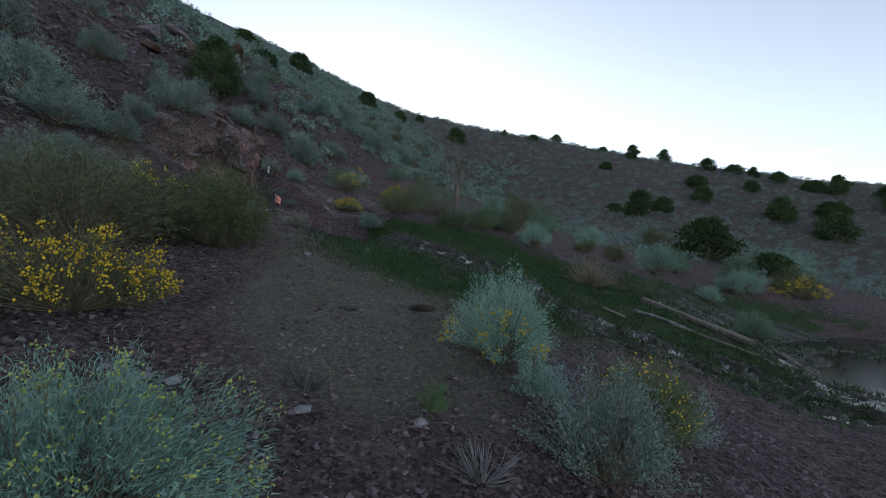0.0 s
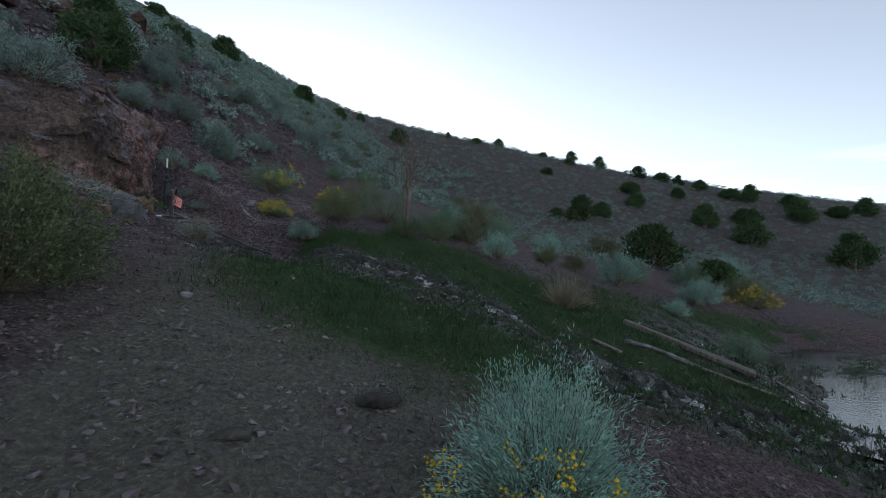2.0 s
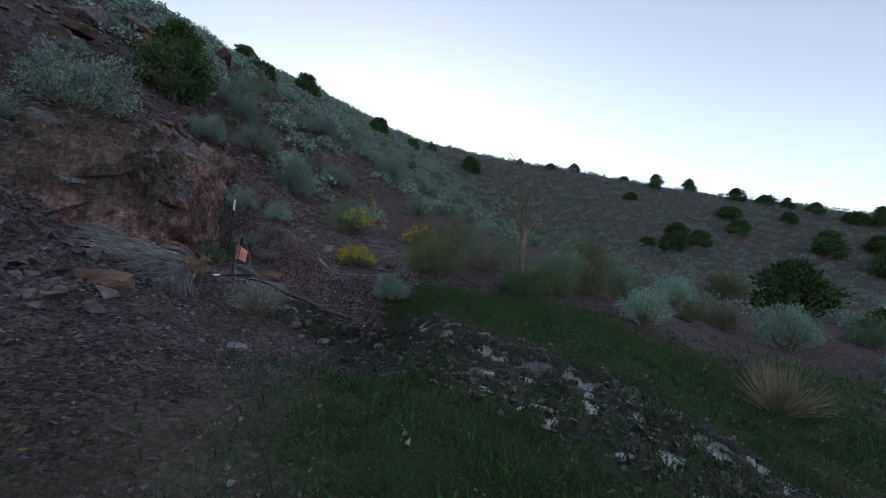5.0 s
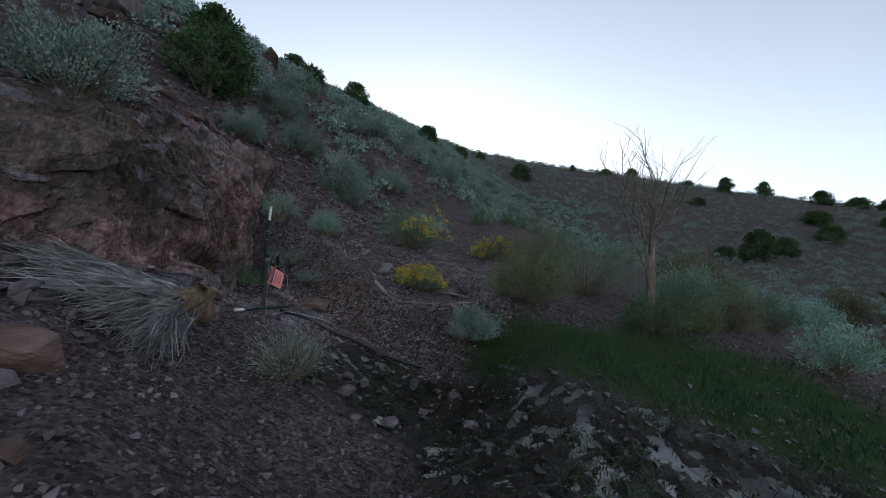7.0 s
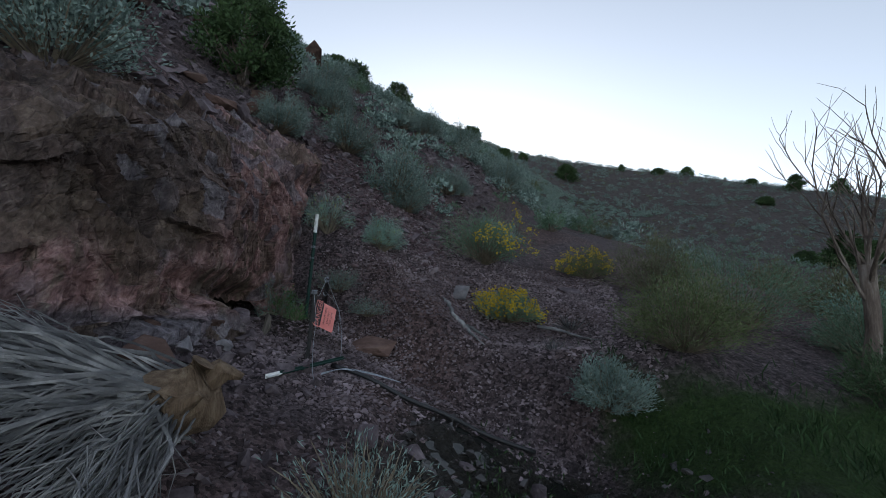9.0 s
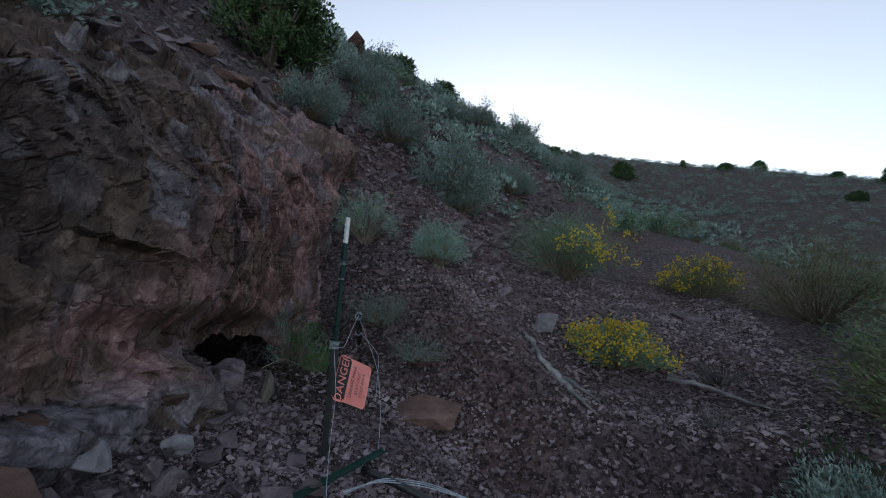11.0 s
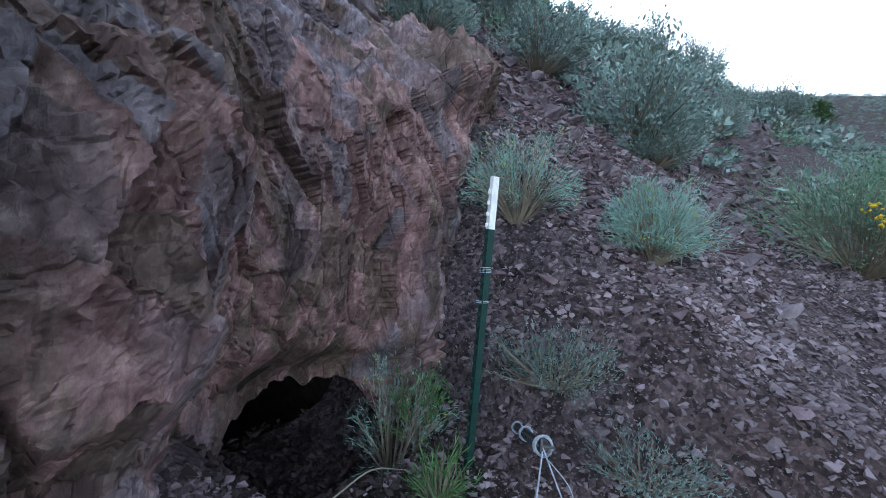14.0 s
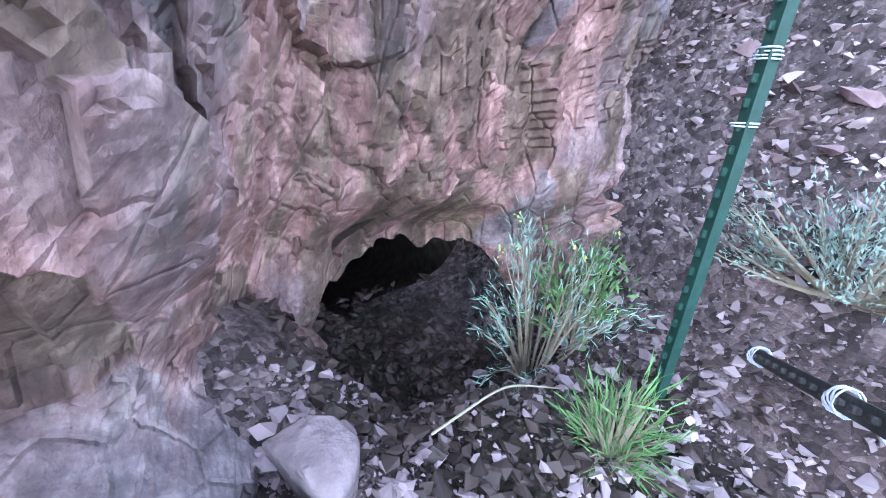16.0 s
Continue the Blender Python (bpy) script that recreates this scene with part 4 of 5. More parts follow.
def juniper(name, seed, width, tall, clumps, per, label, leaf=0.09):
    """A squat conifer: twisted trunk, limbs and many scaly sprays in clumps."""
    r = np.random.default_rng(seed)
    top = tagged(new(name), label, "tree", "junipers")
    z = np.linspace(0, tall * 0.7, 6)
    trunk = np.stack([0.05 * width * np.sin(2 * z), 0.05 * width * np.cos(3 * z) - 0.05 * width, z - 0.1], -1)
    ch = [tube(trunk, 0.055 * width * np.linspace(1.2, 0.3, 6), 6)]
    c = []
    for k in range(clumps):
        u, ph = r.uniform(0.05, 1), r.uniform(0, 2 * np.pi)
        rad = width / 2 * (math.sin(math.pi * min(1, 0.22 + 0.74 * u)) ** 0.7) * r.uniform(0.45, 1.0)
        p = np.array([rad * math.cos(ph), rad * math.sin(ph), tall * (0.02 + 0.90 * u)])
        c.append(p)
        if k % 3 == 0:
            b = trunk[min(5, int(u * 4))]
            ch.append(tube(np.stack([b, (b + p) / 2 + [0, 0, -0.04 * tall], p]), 0.02 * width * np.array([1, 0.6, 0.2]), 4))
    v, f = joined(ch)
    part("trunk", mesh_of("trunk", v, f, M_BARK), top)
    c = np.repeat(np.array(c), per, 0)
    n = len(c)
    s = width * 0.12
    d = r.normal(size=(n, 3))
    d /= np.linalg.norm(d, axis=1)[:, None]
    p = c + d * s * r.uniform(0.3, 1.1, (n, 1)) * [1.1, 1.1, 0.8]
    v, f = blades(p, d + [0, 0, 0.6] + r.normal(0, 0.4, (n, 3)), leaf * width * r.uniform(0.5, 1.2, n), leaf * width * 0.22 * r.uniform(0.7, 1.3, n), r)
    part("crown", mesh_of("crown", v, f, M_JUNIPER), top)
    return top


stand(juniper("juniper", 60, 2.0, 2.45, 130, 110, "dark green juniper standing on the rocky slope", 0.05), -10.0, 17.4, sink=0.05)
JUN = [juniper("juniper", 61 + i, 1.0, (0.8, 0.62, 1.0)[i], 80, 50, "dark juniper dotting the far hillside") for i in range(3)]
for k, (x, y, s) in enumerate([(20.5, 32.5, 4.1), (22.0, 28.0, 2.4), (29.5, 63.0, 4.1), (35.5, 67.7, 3.1), (25.4, 62.3, 2.4), (57.8, 71.4, 4.3), (62.4, 66.2, 5.2), (50.3, 83.4, 5.5), (43.9, 98, 4.8), (61.1, 97, 5), (66, 95, 5), (53, 101, 4.4), (27, 103, 3.6), (20.6, 100, 3.4), (14.0, 102, 2.4), (1.8, 88.5, 5.5), (38, 101, 3), (69, 93, 3.5), (73, 91, 4.5), (78, 88, 5.5), (82, 86.5, 6), (91, 85, 5.5), (-13.3, 29, 1.8), (-17, 46, 2.6), (-12, 60, 3), (-9, 75, 2.6), (-6.4, 90.6, 2.6), (-19, 37.5, 2.0), (70, 75, 5), (86, 78, 5), (47, 76, 3.5), (100, 82, 6), (75, 60, 6), (62, 84, 4), (33, 86, 3.5), (110, 84, 6)]):
    (again if k >= 3 else lambda ob, *a: stand(ob, *a))(JUN[k % 3], x, y, 57 * k % 360, s if y < 80 else 0.72 * s, 0.1 if y < 80 else 0.3)


def scatter_clumps(name, label, pts, sizes, material, per=64, flat=0.55):
    """A crowd of far shrubs nobody could count, as clumps of small leaves."""
    r = np.random.default_rng(len(pts))
    n = len(pts)
    c = np.repeat(np.concatenate([pts, (ground(pts[:, 0], pts[:, 1]) - 0.0012 * np.hypot(pts[:, 0], pts[:, 1]))[:, None]], 1), per, 0)
    s = np.repeat(sizes, per)
    lobe = r.normal(size=(n, 7, 3))
    lobe /= np.linalg.norm(lobe, axis=2)[..., None]
    lobe[..., 2] = np.abs(lobe[..., 2])
    lobe = lobe[np.repeat(np.arange(n), per), r.integers(0, 7, n * per)] * [0.36, 0.36, 0.75 * flat]
    d = r.normal(size=(n * per, 3))
    d /= np.linalg.norm(d, axis=1)[:, None]
    d[:, 2] = np.abs(d[:, 2])
    p = c + s[:, None] * (lobe + d * 0.2 * r.uniform(0.6, 1, (n * per, 1)))
    v, f = blades(p, d + r.normal(0, 0.5, d.shape), s * 0.15, s * 0.033, r)
    tagged(new(name, mesh_of(name, v, f, material)), label, "shrubs", kind="stuff")


def far_points(n, seed):
    r = np.random.default_rng(seed)
    y = 26 + 90 * r.uniform(0, 1, n) ** 0.8
    x = r.uniform(-45, 125, n) * (0.35 + y / 130)
    return np.stack([x, y], -1), r.uniform(0.45, 1.3, n)


r4 = np.random.default_rng(14)
p = np.stack([r4.uniform(-34, 30, 5600), 17 + 62 * r4.uniform(0, 1, 5600) ** 0.9], -1)
p = p[p[:, 0] < -7.5 + 0.32 * (p[:, 1] - 16) + 3 * np.sin(p[:, 1])]
scatter_clumps("spur_sagebrush", "grey-green sagebrush crowding the spur", p[::2], r4.uniform(0.6, 1.35, len(p[::2])), M_SAGE, 130)
scatter_clumps("spur_brush", "green and dry brush between the sagebrush on the spur", p[1::2][::2], r4.uniform(0.4, 0.9, len(p[1::2][::2])), M_RABBIT, 80)
p, s = far_points(5200, 5)
scatter_clumps("far_sagebrush", "grey sagebrush speckling the far hillsides", p, s * 1.25, M_SAGE)
p, s = far_points(1500, 6)
scatter_clumps("far_brush", "dull dry brush speckling the far hillsides", p, s * 0.9, M_DULL)
r2 = np.random.default_rng(3)
p = np.stack([r2.uniform(-40, -6.6, 500), r2.uniform(2, 60, 500)], -1)
p = p[(p[:, 0] < -9.2) | (p[:, 1] > 18) | (p[:, 1] < 9.5)]
scatter_clumps("slope_scrub", "low dry scrub between the sagebrush on the slope", p, r2.uniform(0.2, 0.5, len(p)), M_DULL, 60)


# ---- the bare dead tree ----
def dead_tree(x, y):
    r = np.random.default_rng(12)
    top = tagged(new("dead_tree"), "bare dead tree with peeling pale bark beside the stream", "tree")
    z = np.linspace(-0.1, 1.45, 7)
    trunk = np.stack([0.03 * np.sin(3 * z) + 0.07 * z, 0.02 * np.cos(4 * z), z], -1)
    v, f = tube(trunk, np.linspace(0.10, 0.075, 7) * np.array([1.3, 1, 0.95, 0.9, 0.95, 1.0, 1.15]), 10)
    part("trunk", mesh_of("trunk", v, f, M_BARK, True), top)

    def grow(p, d, length, rad, depth, out):
        pts, q, w = [p], p.copy(), d / np.linalg.norm(d)
        for _ in range(5):
            w = w + r.normal(0, 0.11, 3) + [0, 0, 0.09]
            w /= np.linalg.norm(w)
            q = q + w * length / 5
            pts.append(q.copy())
        out.append(tube(np.array(pts), rad * np.linspace(1, 0.45, 6), 5 if depth > 1 else 3))
        if depth:
            for k in range(5 if depth > 1 else 4):
                b = pts[r.integers(2, 6)]
                e = w + r.normal(0, 0.42, 3)
                e[2] = abs(e[2]) * 0.7 + 0.1
                grow(b, e, length * r.uniform(0.45, 0.75), rad * 0.45, depth - 1, out)

    for k in range(9):
        out = []
        a = k * 2 * math.pi / 9 + r.uniform(-0.3, 0.3)
        lean = r.uniform(0.12, 0.75)
        start = trunk[-1 - (k % 3)] + [0, 0, -0.02]
        grow(start, np.array([math.cos(a) * lean, math.sin(a) * lean, 1.0]), r.uniform(0.95, 1.5), 0.025, 2, out)
        v, f = joined(out)
        part("branch", mesh_of("branch", v, f, M_BARK), top)
    stand(top, x, y)


dead_tree(0.36, 15.8)


# ---- the uprooted dead bush ----
def uprooted(x, y):
    r = np.random.default_rng(4)
    z0 = float(ground(x, y))
    top = tagged(new("uprooted_bush"), "uprooted dead shrub, bleached stems splayed from its root crown", "dead shrub")
    top.location = (x, y, z0)
    knob = np.array([[0.14, 0.10, 0.22], [0.06, 0.05, 0.28], [0, 0, 0.32], [0.02, -0.04, 0.44], [0.10, 0.0, 0.56]])
    chunks = [tube(knob, [0.06, 0.17, 0.19, 0.15, 0.06], 11), tube(np.array([[0, 0, 0.35], [0.12, 0.12, 0.5], [0.2, 0.16, 0.46]]), [0.1, 0.07, 0.02], 7), tube(np.array([[0, 0, 0.3], [0.1, -0.12, 0.34], [0.2, -0.1, 0.42]]), [0.09, 0.06, 0.02], 7)]
    v, f = joined(chunks)
    part("root_crown", mesh_of("root_crown", v * [1.2, 1.2, 1.0], f, M_CROWN), top, "twisted tan root crown")
    chunks = []
    for k in range(420):
        a = radians(r.uniform(176, 306))
        far = r.uniform(0.7, 1.5) * (1.0 if a < radians(245) else 0.68)
        e = np.array([math.cos(a) * far, math.sin(a) * far, 0])
        e[2] = float(ground(x + e[0], y + e[1])) - z0 + abs(r.normal(0, 0.07)) + 0.02
        s = np.array([r.normal(0, 0.06), r.normal(0, 0.06), 0.28 + r.normal(0, 0.07)])
        m = (s + e) / 2 + [0, 0, r.uniform(0.02, 0.2)] + r.normal(0, 0.05, 3)
        t = np.linspace(0, 1, 6)[:, None]
        pts = (1 - t) ** 2 * s + 2 * t * (1 - t) * m + t ** 2 * e + r.normal(0, 0.028, (6, 3)) * np.array([0.3, 0.8, 1, 1, 1, 1])[:, None]
        chunks.append(tube(pts, r.uniform(0.006, 0.0125) * np.array([1.3, 1.1, 0.9, 0.7, 0.5, 0.25]), 3))
        if k % 2:
            b = pts[3]
            chunks.append(tube(np.stack([b, b + (e - b) * 0.6 + r.normal(0, 0.07, 3), b + (e - b) * 1.1 + r.normal(0, 0.09, 3)]), [0.004, 0.003, 0.0015], 3))
    v, f = joined(chunks)
    part("branch_frame", mesh_of("branch_frame", v, f, M_DEAD), top, "many thin bleached grey stems")


uprooted(-5.4, 11.95)


# ---- stones ----
def stone_mesh(name, seed, size, material, points=16):
    r = np.random.default_rng(seed)
    p = r.normal(size=(points, 3))
    p /= np.linalg.norm(p, axis=1)[:, None]
    p *= r.uniform(0.75, 1.1, (points, 1))
    bm = bmesh.new()
    for q in p * np.asarray(size) / 2:
        bm.verts.new(q)
    h = bmesh.ops.convex_hull(bm, input=bm.verts)
    bmesh.ops.delete(bm, geom=[g for g in h["geom_interior"] if isinstance(g, bmesh.types.BMVert)], context="VERTS")
    bmesh.ops.bevel(bm, geom=bm.edges[:], offset=min(size) * 0.02, segments=1, affect="EDGES")
    me = bpy.data.meshes.new(name)
    bm.to_mesh(me)
    bm.free()
    me.materials.append(material)
    return me


def stone(name, seed, x, y, size, material, label, turn=0, tilt=(0, 0), up=0.25, points=16):
    ob = tagged(new(name, stone_mesh(name, seed, size, material, points)), label, "rock")
    ob.matrix_basis = pose(x, y, float(ground(x, y)) + size[2] * up, tilt[0], tilt[1], turn)
    return ob


stone("stone", 1, -2.02, 2.85, (0.24, 0.17, 0.05), M_GREYSTONE, "flat pale grey stone slab on gravel", 20)
stone("stone", 2, -1.80, 2.9, (0.18, 0.13, 0.06), M_GREYSTONE, "flat grey stone beside a slab", 60)
stone("stone", 3, -0.1, 3.02, (0.12, 0.09, 0.09), M_GREYSTONE, "small pale stone on the path")
stone("stone", 4, -0.92, 2.92, (0.17, 0.13, 0.06), M_GREYSTONE, "flat grey-green stone on the path", 15)
stone("boulder", 5, 2.35, 3.95, (0.30, 0.2, 0.34), M_STONE, "angular purple boulder on the bank", 30, (20, 10))
stone("stone", 6, -2.3, 7.1, (0.16, 0.11, 0.09), M_GREYSTONE, "pale stone in the grass")
stone("stone", 7, -0.8, 6.8, (0.11, 0.08, 0.06), M_GREYSTONE, "small pale stone in the grass")
stone("stone", 8, -2.7, 6.6, (0.14, 0.1, 0.05), M_STONE, "flat purple stone in dry grass")
stone("cow_pat", 9, -0.25, 5.75, (0.40, 0.30, 0.12), M_DUNG_TUNNEL_SHADE, "dried dark dung pat on the grass", points=30)
stone("cow_pat", 10, -1.1, 5.05, (0.28, 0.2, 0.07), M_DUNG_TUNNEL_SHADE, "dried dark dung pat on the path", points=30)
stone("boulder", 11, -4.62, 16.65, (0.30, 0.16, 0.42), M_GREYSTONE, "pale grey boulder propped by a yellow bush", 30, (12, 18), 0.35)
stone("boulder", 12, -5.55, 15.1, (0.85, 0.5, 0.4), M_REDROCK, "rounded red-brown boulder sunk in gravel", 15, up=0.05, points=13)
stone("boulder", 13, -5.35, 10.25, (0.9, 0.6, 0.55), M_REDROCK, "layered red-brown boulder beside the path", 25, up=-0.05, points=13)
stone("boulder", 14, -6.8, 14.18, (0.28, 0.24, 0.26), M_STONE, "angular grey boulder at the mine mouth", 40, up=0.05)
stone("stone", 15, -2.8, 18.3, (0.55, 0.3, 0.14), M_STONE, "flat purple slab on the slope", 20, (15, 5))
stone("wood_chunk", 16, -6.42, 14.15, (0.12, 0.09, 0.32), M_LOG, "splintered pale wood chunk stuck in gravel", 20, (8, 5), 0.4, 10)
for k, (x, y, s) in enumerate([(-3.9, 12.6, 0.27), (-3.3, 12.35, 0.24), (-3.8, 13.0, 0.24), (-3.35, 13.9, 0.3), (-4.1, 13.2, 0.2), (-3.1, 13.3, 0.22), (-2.8, 13.8, 0.28), (-2.5, 12.9, 0.22), (-3.6, 12.1, 0.15), (-4.4, 13.4, 0.3), (-4.7, 13.1, 0.34), (-4.0, 13.7, 0.2), (-2.3, 12.2, 0.18), (-1.9, 13.4, 0.2)]):
    stone("stream_stone", 30 + k, x, y, (s, s * 0.75, s * 0.55), M_STONE, "rounded stone lying in the stream bed", 47 * k, points=20)
for k, (x, y, s) in enumerate([(-6.0, 12.2, 0.4), (-6.3, 12.6, 0.5), (-6.45, 13.0, 0.36), (-5.9, 11.7, 0.34), (-6.5, 11.9, 0.5), (-6.2, 11.3, 0.4), (-5.8, 12.9, 0.22), (-6.6, 13.5, 0.4), (-6.45, 13.9, 0.26), (-5.9, 10.8, 0.32), (-4.3, 9.6, 0.22), (-3.55, 10.0, 0.24), (-4.7, 9.5, 0.28), (-6.7, 12.8, 0.5), (-6.3, 13.35, 0.24), (-5.0, 9.2, 0.2), (-6.7, 14.05, 0.3), (-6.55, 13.7, 0.2)]):
    stone("broken_rock", 50 + k, x, y, (s, s * 0.7, s * 0.6), (M_STONE, M_REDROCK, M_GREYSTONE)[k % 3 if k % 4 else 0], "broken angular rock fallen below the rock face", 71 * k, (10 * (k % 3), 8 * (k % 2)), 0.2)
for k, (x, y, s) in enumerate([(-8.6, 15.0, 0.5), (-8.75, 15.6, 0.6), (-8.6, 16.0, 0.55), (-9.0, 16.6, 0.5), (-8.8, 14.4, 0.4), (-9.6, 17.6, 0.6), (-8.5, 13.8, 0.5), (-9.2, 15.4, 0.45), (-12.6, 23.5, 1.2), (-13.2, 25.0, 1.4), (-12.2, 22.0, 0.9), (-12.4, 19.0, 1.4), (-13.0, 17.6, 1.6), (-12.0, 16.2, 1.2), (-13.8, 20.5, 1.3)]):
    stone("rock_slab", 80 + k, x, y, (s * 1.4, s * 0.8, s * 0.5), (M_STONE, M_REDROCK)[k % 2], "weathered rock slab jutting from the slope", 53 * k, (12, 20), 0.2)


def crowd(name, label, pts, sizes, material, category, lift=0.2, flat=0.55, templates=10):
    """Loose chips of stone strewn over the ground, as one crowd."""
    r = np.random.default_rng(len(pts))
    V, F, o = [], [], 0
    forms = []
    for k in range(templates):
        me = stone_mesh("chip", 200 + k, (1, 0.7, 0.5), material, 8)
        bm = bmesh.new()
        q = np.random.default_rng(300 + k).normal(size=(8, 3))
        q = q / np.linalg.norm(q, axis=1)[:, None] * [0.5, 0.4, 0.5 * flat]
        for c in q:
            bm.verts.new(c)
        h = bmesh.ops.convex_hull(bm, input=bm.verts)
        bm.verts.index_update()
        forms.append((np.array([v.co for v in bm.verts]), np.array([[v.index for v in f.verts] for f in bm.faces])))
        bm.free()
        bpy.data.meshes.remove(me)
    z = ground(pts[:, 0], pts[:, 1])
    for k, (fv, ff) in enumerate(forms):
        i = np.arange(k, len(pts), templates)
        a = r.uniform(0, 2 * np.pi, len(i))
        c, s = np.cos(a), np.sin(a)
        v = np.repeat(fv[None], len(i), 0)
        v = np.stack([v[..., 0] * c[:, None] - v[..., 1] * s[:, None], v[..., 0] * s[:, None] + v[..., 1] * c[:, None], v[..., 2] + v[..., 0] * r.uniform(-0.4, 0.4, (len(i), 1))], -1)
        v = v * sizes[i][:, None, None] + np.stack([pts[i, 0], pts[i, 1], z[i] + lift * flat * sizes[i]], -1)[:, None]
        V.append(v.reshape(-1, 3))
        F.append((ff[None] + (o + len(fv) * np.arange(len(i)))[:, None, None]).reshape(-1, 3))
        o += len(fv) * len(i)
    tagged(new(name, mesh_of(name, np.concatenate(V), np.concatenate(F), material)), label, category, kind="stuff")


def strewn(n, x0, x1, y0, y1, seed, small, large, keep=None):
    r = np.random.default_rng(seed)
    p = np.stack([r.uniform(x0, x1, n), r.uniform(y0, y1, n)], -1)
    s = small + (large - small) * r.uniform(0, 1, n) ** 4
    if keep is not None:
        m = keep(p[:, 0], p[:, 1]) > r.uniform(0, 1, n)
        p, s = p[m], s[m]
    return p, s


bare = lambda x, y: np.clip(1 - 1.2 * grass_mask(x, y) - wet_mask(x, y) - 0.15 * straw_mask(x, y), 0.04, 1)
crowd("gravel", "purple gravel chips strewn over bare soil", *strewn(36000, -6, 4.5, 0.8, 13, 1, 0.013, 0.09, bare), M_PEBBLE, "gravel")
crowd("scree", "loose purple scree below the rock face", *strewn(34000, -7.2, -2.0, 13.2, 19.5, 2, 0.016, 0.09, bare), M_PEBBLE, "gravel")
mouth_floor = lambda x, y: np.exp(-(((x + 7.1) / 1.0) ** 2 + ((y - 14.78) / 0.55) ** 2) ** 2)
crowd("mine_gravel", "purple and red stone chips around the mine mouth", *strewn(15000, -7.15, -5.0, 13.0, 16.4, 5, 0.010, 0.05, lambda x, y: 1 - mouth_floor(x, y)), M_PEBBLE, "gravel")
# chips inside the mouth: damp, with the shade there put into their colour
crowd("damp_rubble", "damp stone chips on the mine floor, mouth shade painted in", *strewn(10000, -8.0, -6.0, 14.1, 15.5, 15, 0.015, 0.09, mouth_floor), M_DAMP_SHADE, "gravel")
crowd("slope_stones", "loose stones on the upper slope", *strewn(13000, -16, -5.0, 5, 30, 3, 0.04, 0.36, lambda x, y: ((x < -8.2) | (y > 16.6) | (y < 10)) * 1.0), M_STONE, "stones")
crowd("bank_stones", "small stones on the far bank", *strewn(3500, 0, 12, 8, 20, 4, 0.03, 0.14, lambda x, y: np.clip(1 - wet_mask(x, y) * 0.6, 0, 1)), M_STONE, "stones")
crowd("rubble", "broken rock rubble below the rock face", *strewn(1500, -7.3, -4.9, 9.3, 13.9, 9, 0.04, 0.26, lambda x, y: sst(-4.9, -6.2, x) * 0.9 + 0.1), M_STONE, "stones")
crowd("stream_gravel", "dark wet stones in the trickle", *strewn(12000, -5.2, 6, 7.5, 14.6, 6, 0.02, 0.14, wet_mask), M_WETSTONE, "stones")
crowd("shoulder_rubble", "angular red and purple rock rubble beside the rock face", *strewn(9000, -8.3, -5.2, 15.5, 19.5, 19, 0.025, 0.17, lambda x, y: sst(15.5, 16.2, y) * sst(-5.0, -6.4, x - 0.3 * (y - 16))), M_SHOULDER, "stones", 0.1, 0.4)


# ---- grasses and litter ----
def grass_stuff(name, label, n, x0, x1, y0, y1, mask, tall, material, seed, lean=0.5, width=0.0035):
    r = np.random.default_rng(seed)
    p = np.stack([r.uniform(x0, x1, n), r.uniform(y0, y1, n)], -1)
    clump = 0.5 + 0.5 * np.sin(4.1 * p[:, 0] + 2 * np.sin(2.7 * p[:, 1])) * np.sin(3.7 * p[:, 1] + 1.3)
    m = mask(p[:, 0], p[:, 1])
    ok = m * (0.35 + 0.65 * clump) > r.uniform(0, 1, n)
    p, clump = p[ok], clump[ok]
    n = len(p)
    base = np.concatenate([p, ground(p[:, 0], p[:, 1])[:, None] - 0.005], 1)
    way = np.stack([r.normal(0, lean, n), r.normal(0, lean, n), np.ones(n)], -1)
    v, f = blades(base, way, tall * r.uniform(0.4, 1.2, n) * (0.6 + 0.6 * clump), np.full(n, width) * r.uniform(0.7, 1.5, n), r)
    tagged(new(name, mesh_of(name, v, f, material)), label, "grass", kind="stuff")


grass_stuff("meadow_grass", "short dark green grass by the stream", 110000, -3.6, 4.5, 5.0, 12.5, lambda x, y: grass_mask(x, y) * (1 - 0.6 * wet_mask(x, y)), 0.05, M_GRASS, 1, 0.8, 0.004)
grass_stuff("stream_grass", "lush green grass along the trickle", 60000, -3.6, 8, 7, 17, lambda x, y: np.clip(grass_mask(x, y) * 0.9 - 0.45 * wet_mask(x, y), 0, 1), 0.16, M_GRASS, 2, 0.5, 0.006)
grass_stuff("stream_moss", "mossy tufts in the trickle", 70000, -4, 8, 6, 15, lambda x, y: wet_mask(x, y) * (0.25 + 0.75 * (np.sin(3.1 * x + y) * np.sin(2.7 * y - x) > 0.0)), 0.085, M_GRASS, 8, 0.9, 0.006)
grass_stuff("pond_grass", "marsh grass round the pond", 60000, 5, 22, 6, 20, lambda x, y: grass_mask(x, y) * (0.35 + 0.65 * (np.sin(1.3 * x + 2 * np.sin(0.8 * y)) * np.sin(1.7 * y + x) > -0.1)), 0.13, M_GRASS, 3, 0.5, 0.010)
grass_stuff("dry_stubble", "sparse straw-coloured stubble on the path", 52000, -3.5, 2.5, 2, 10.5, straw_mask, 0.045, M_STRAW, 4, 1.8, 0.0034)
grass_stuff("twig_litter", "thin dry twigs and straw lying on gravel", 16000, -5, 4, 1, 9, lambda x, y: 0.6 * bare(x, y), 0.10, M_STRAW, 5, 6.0, 0.002)


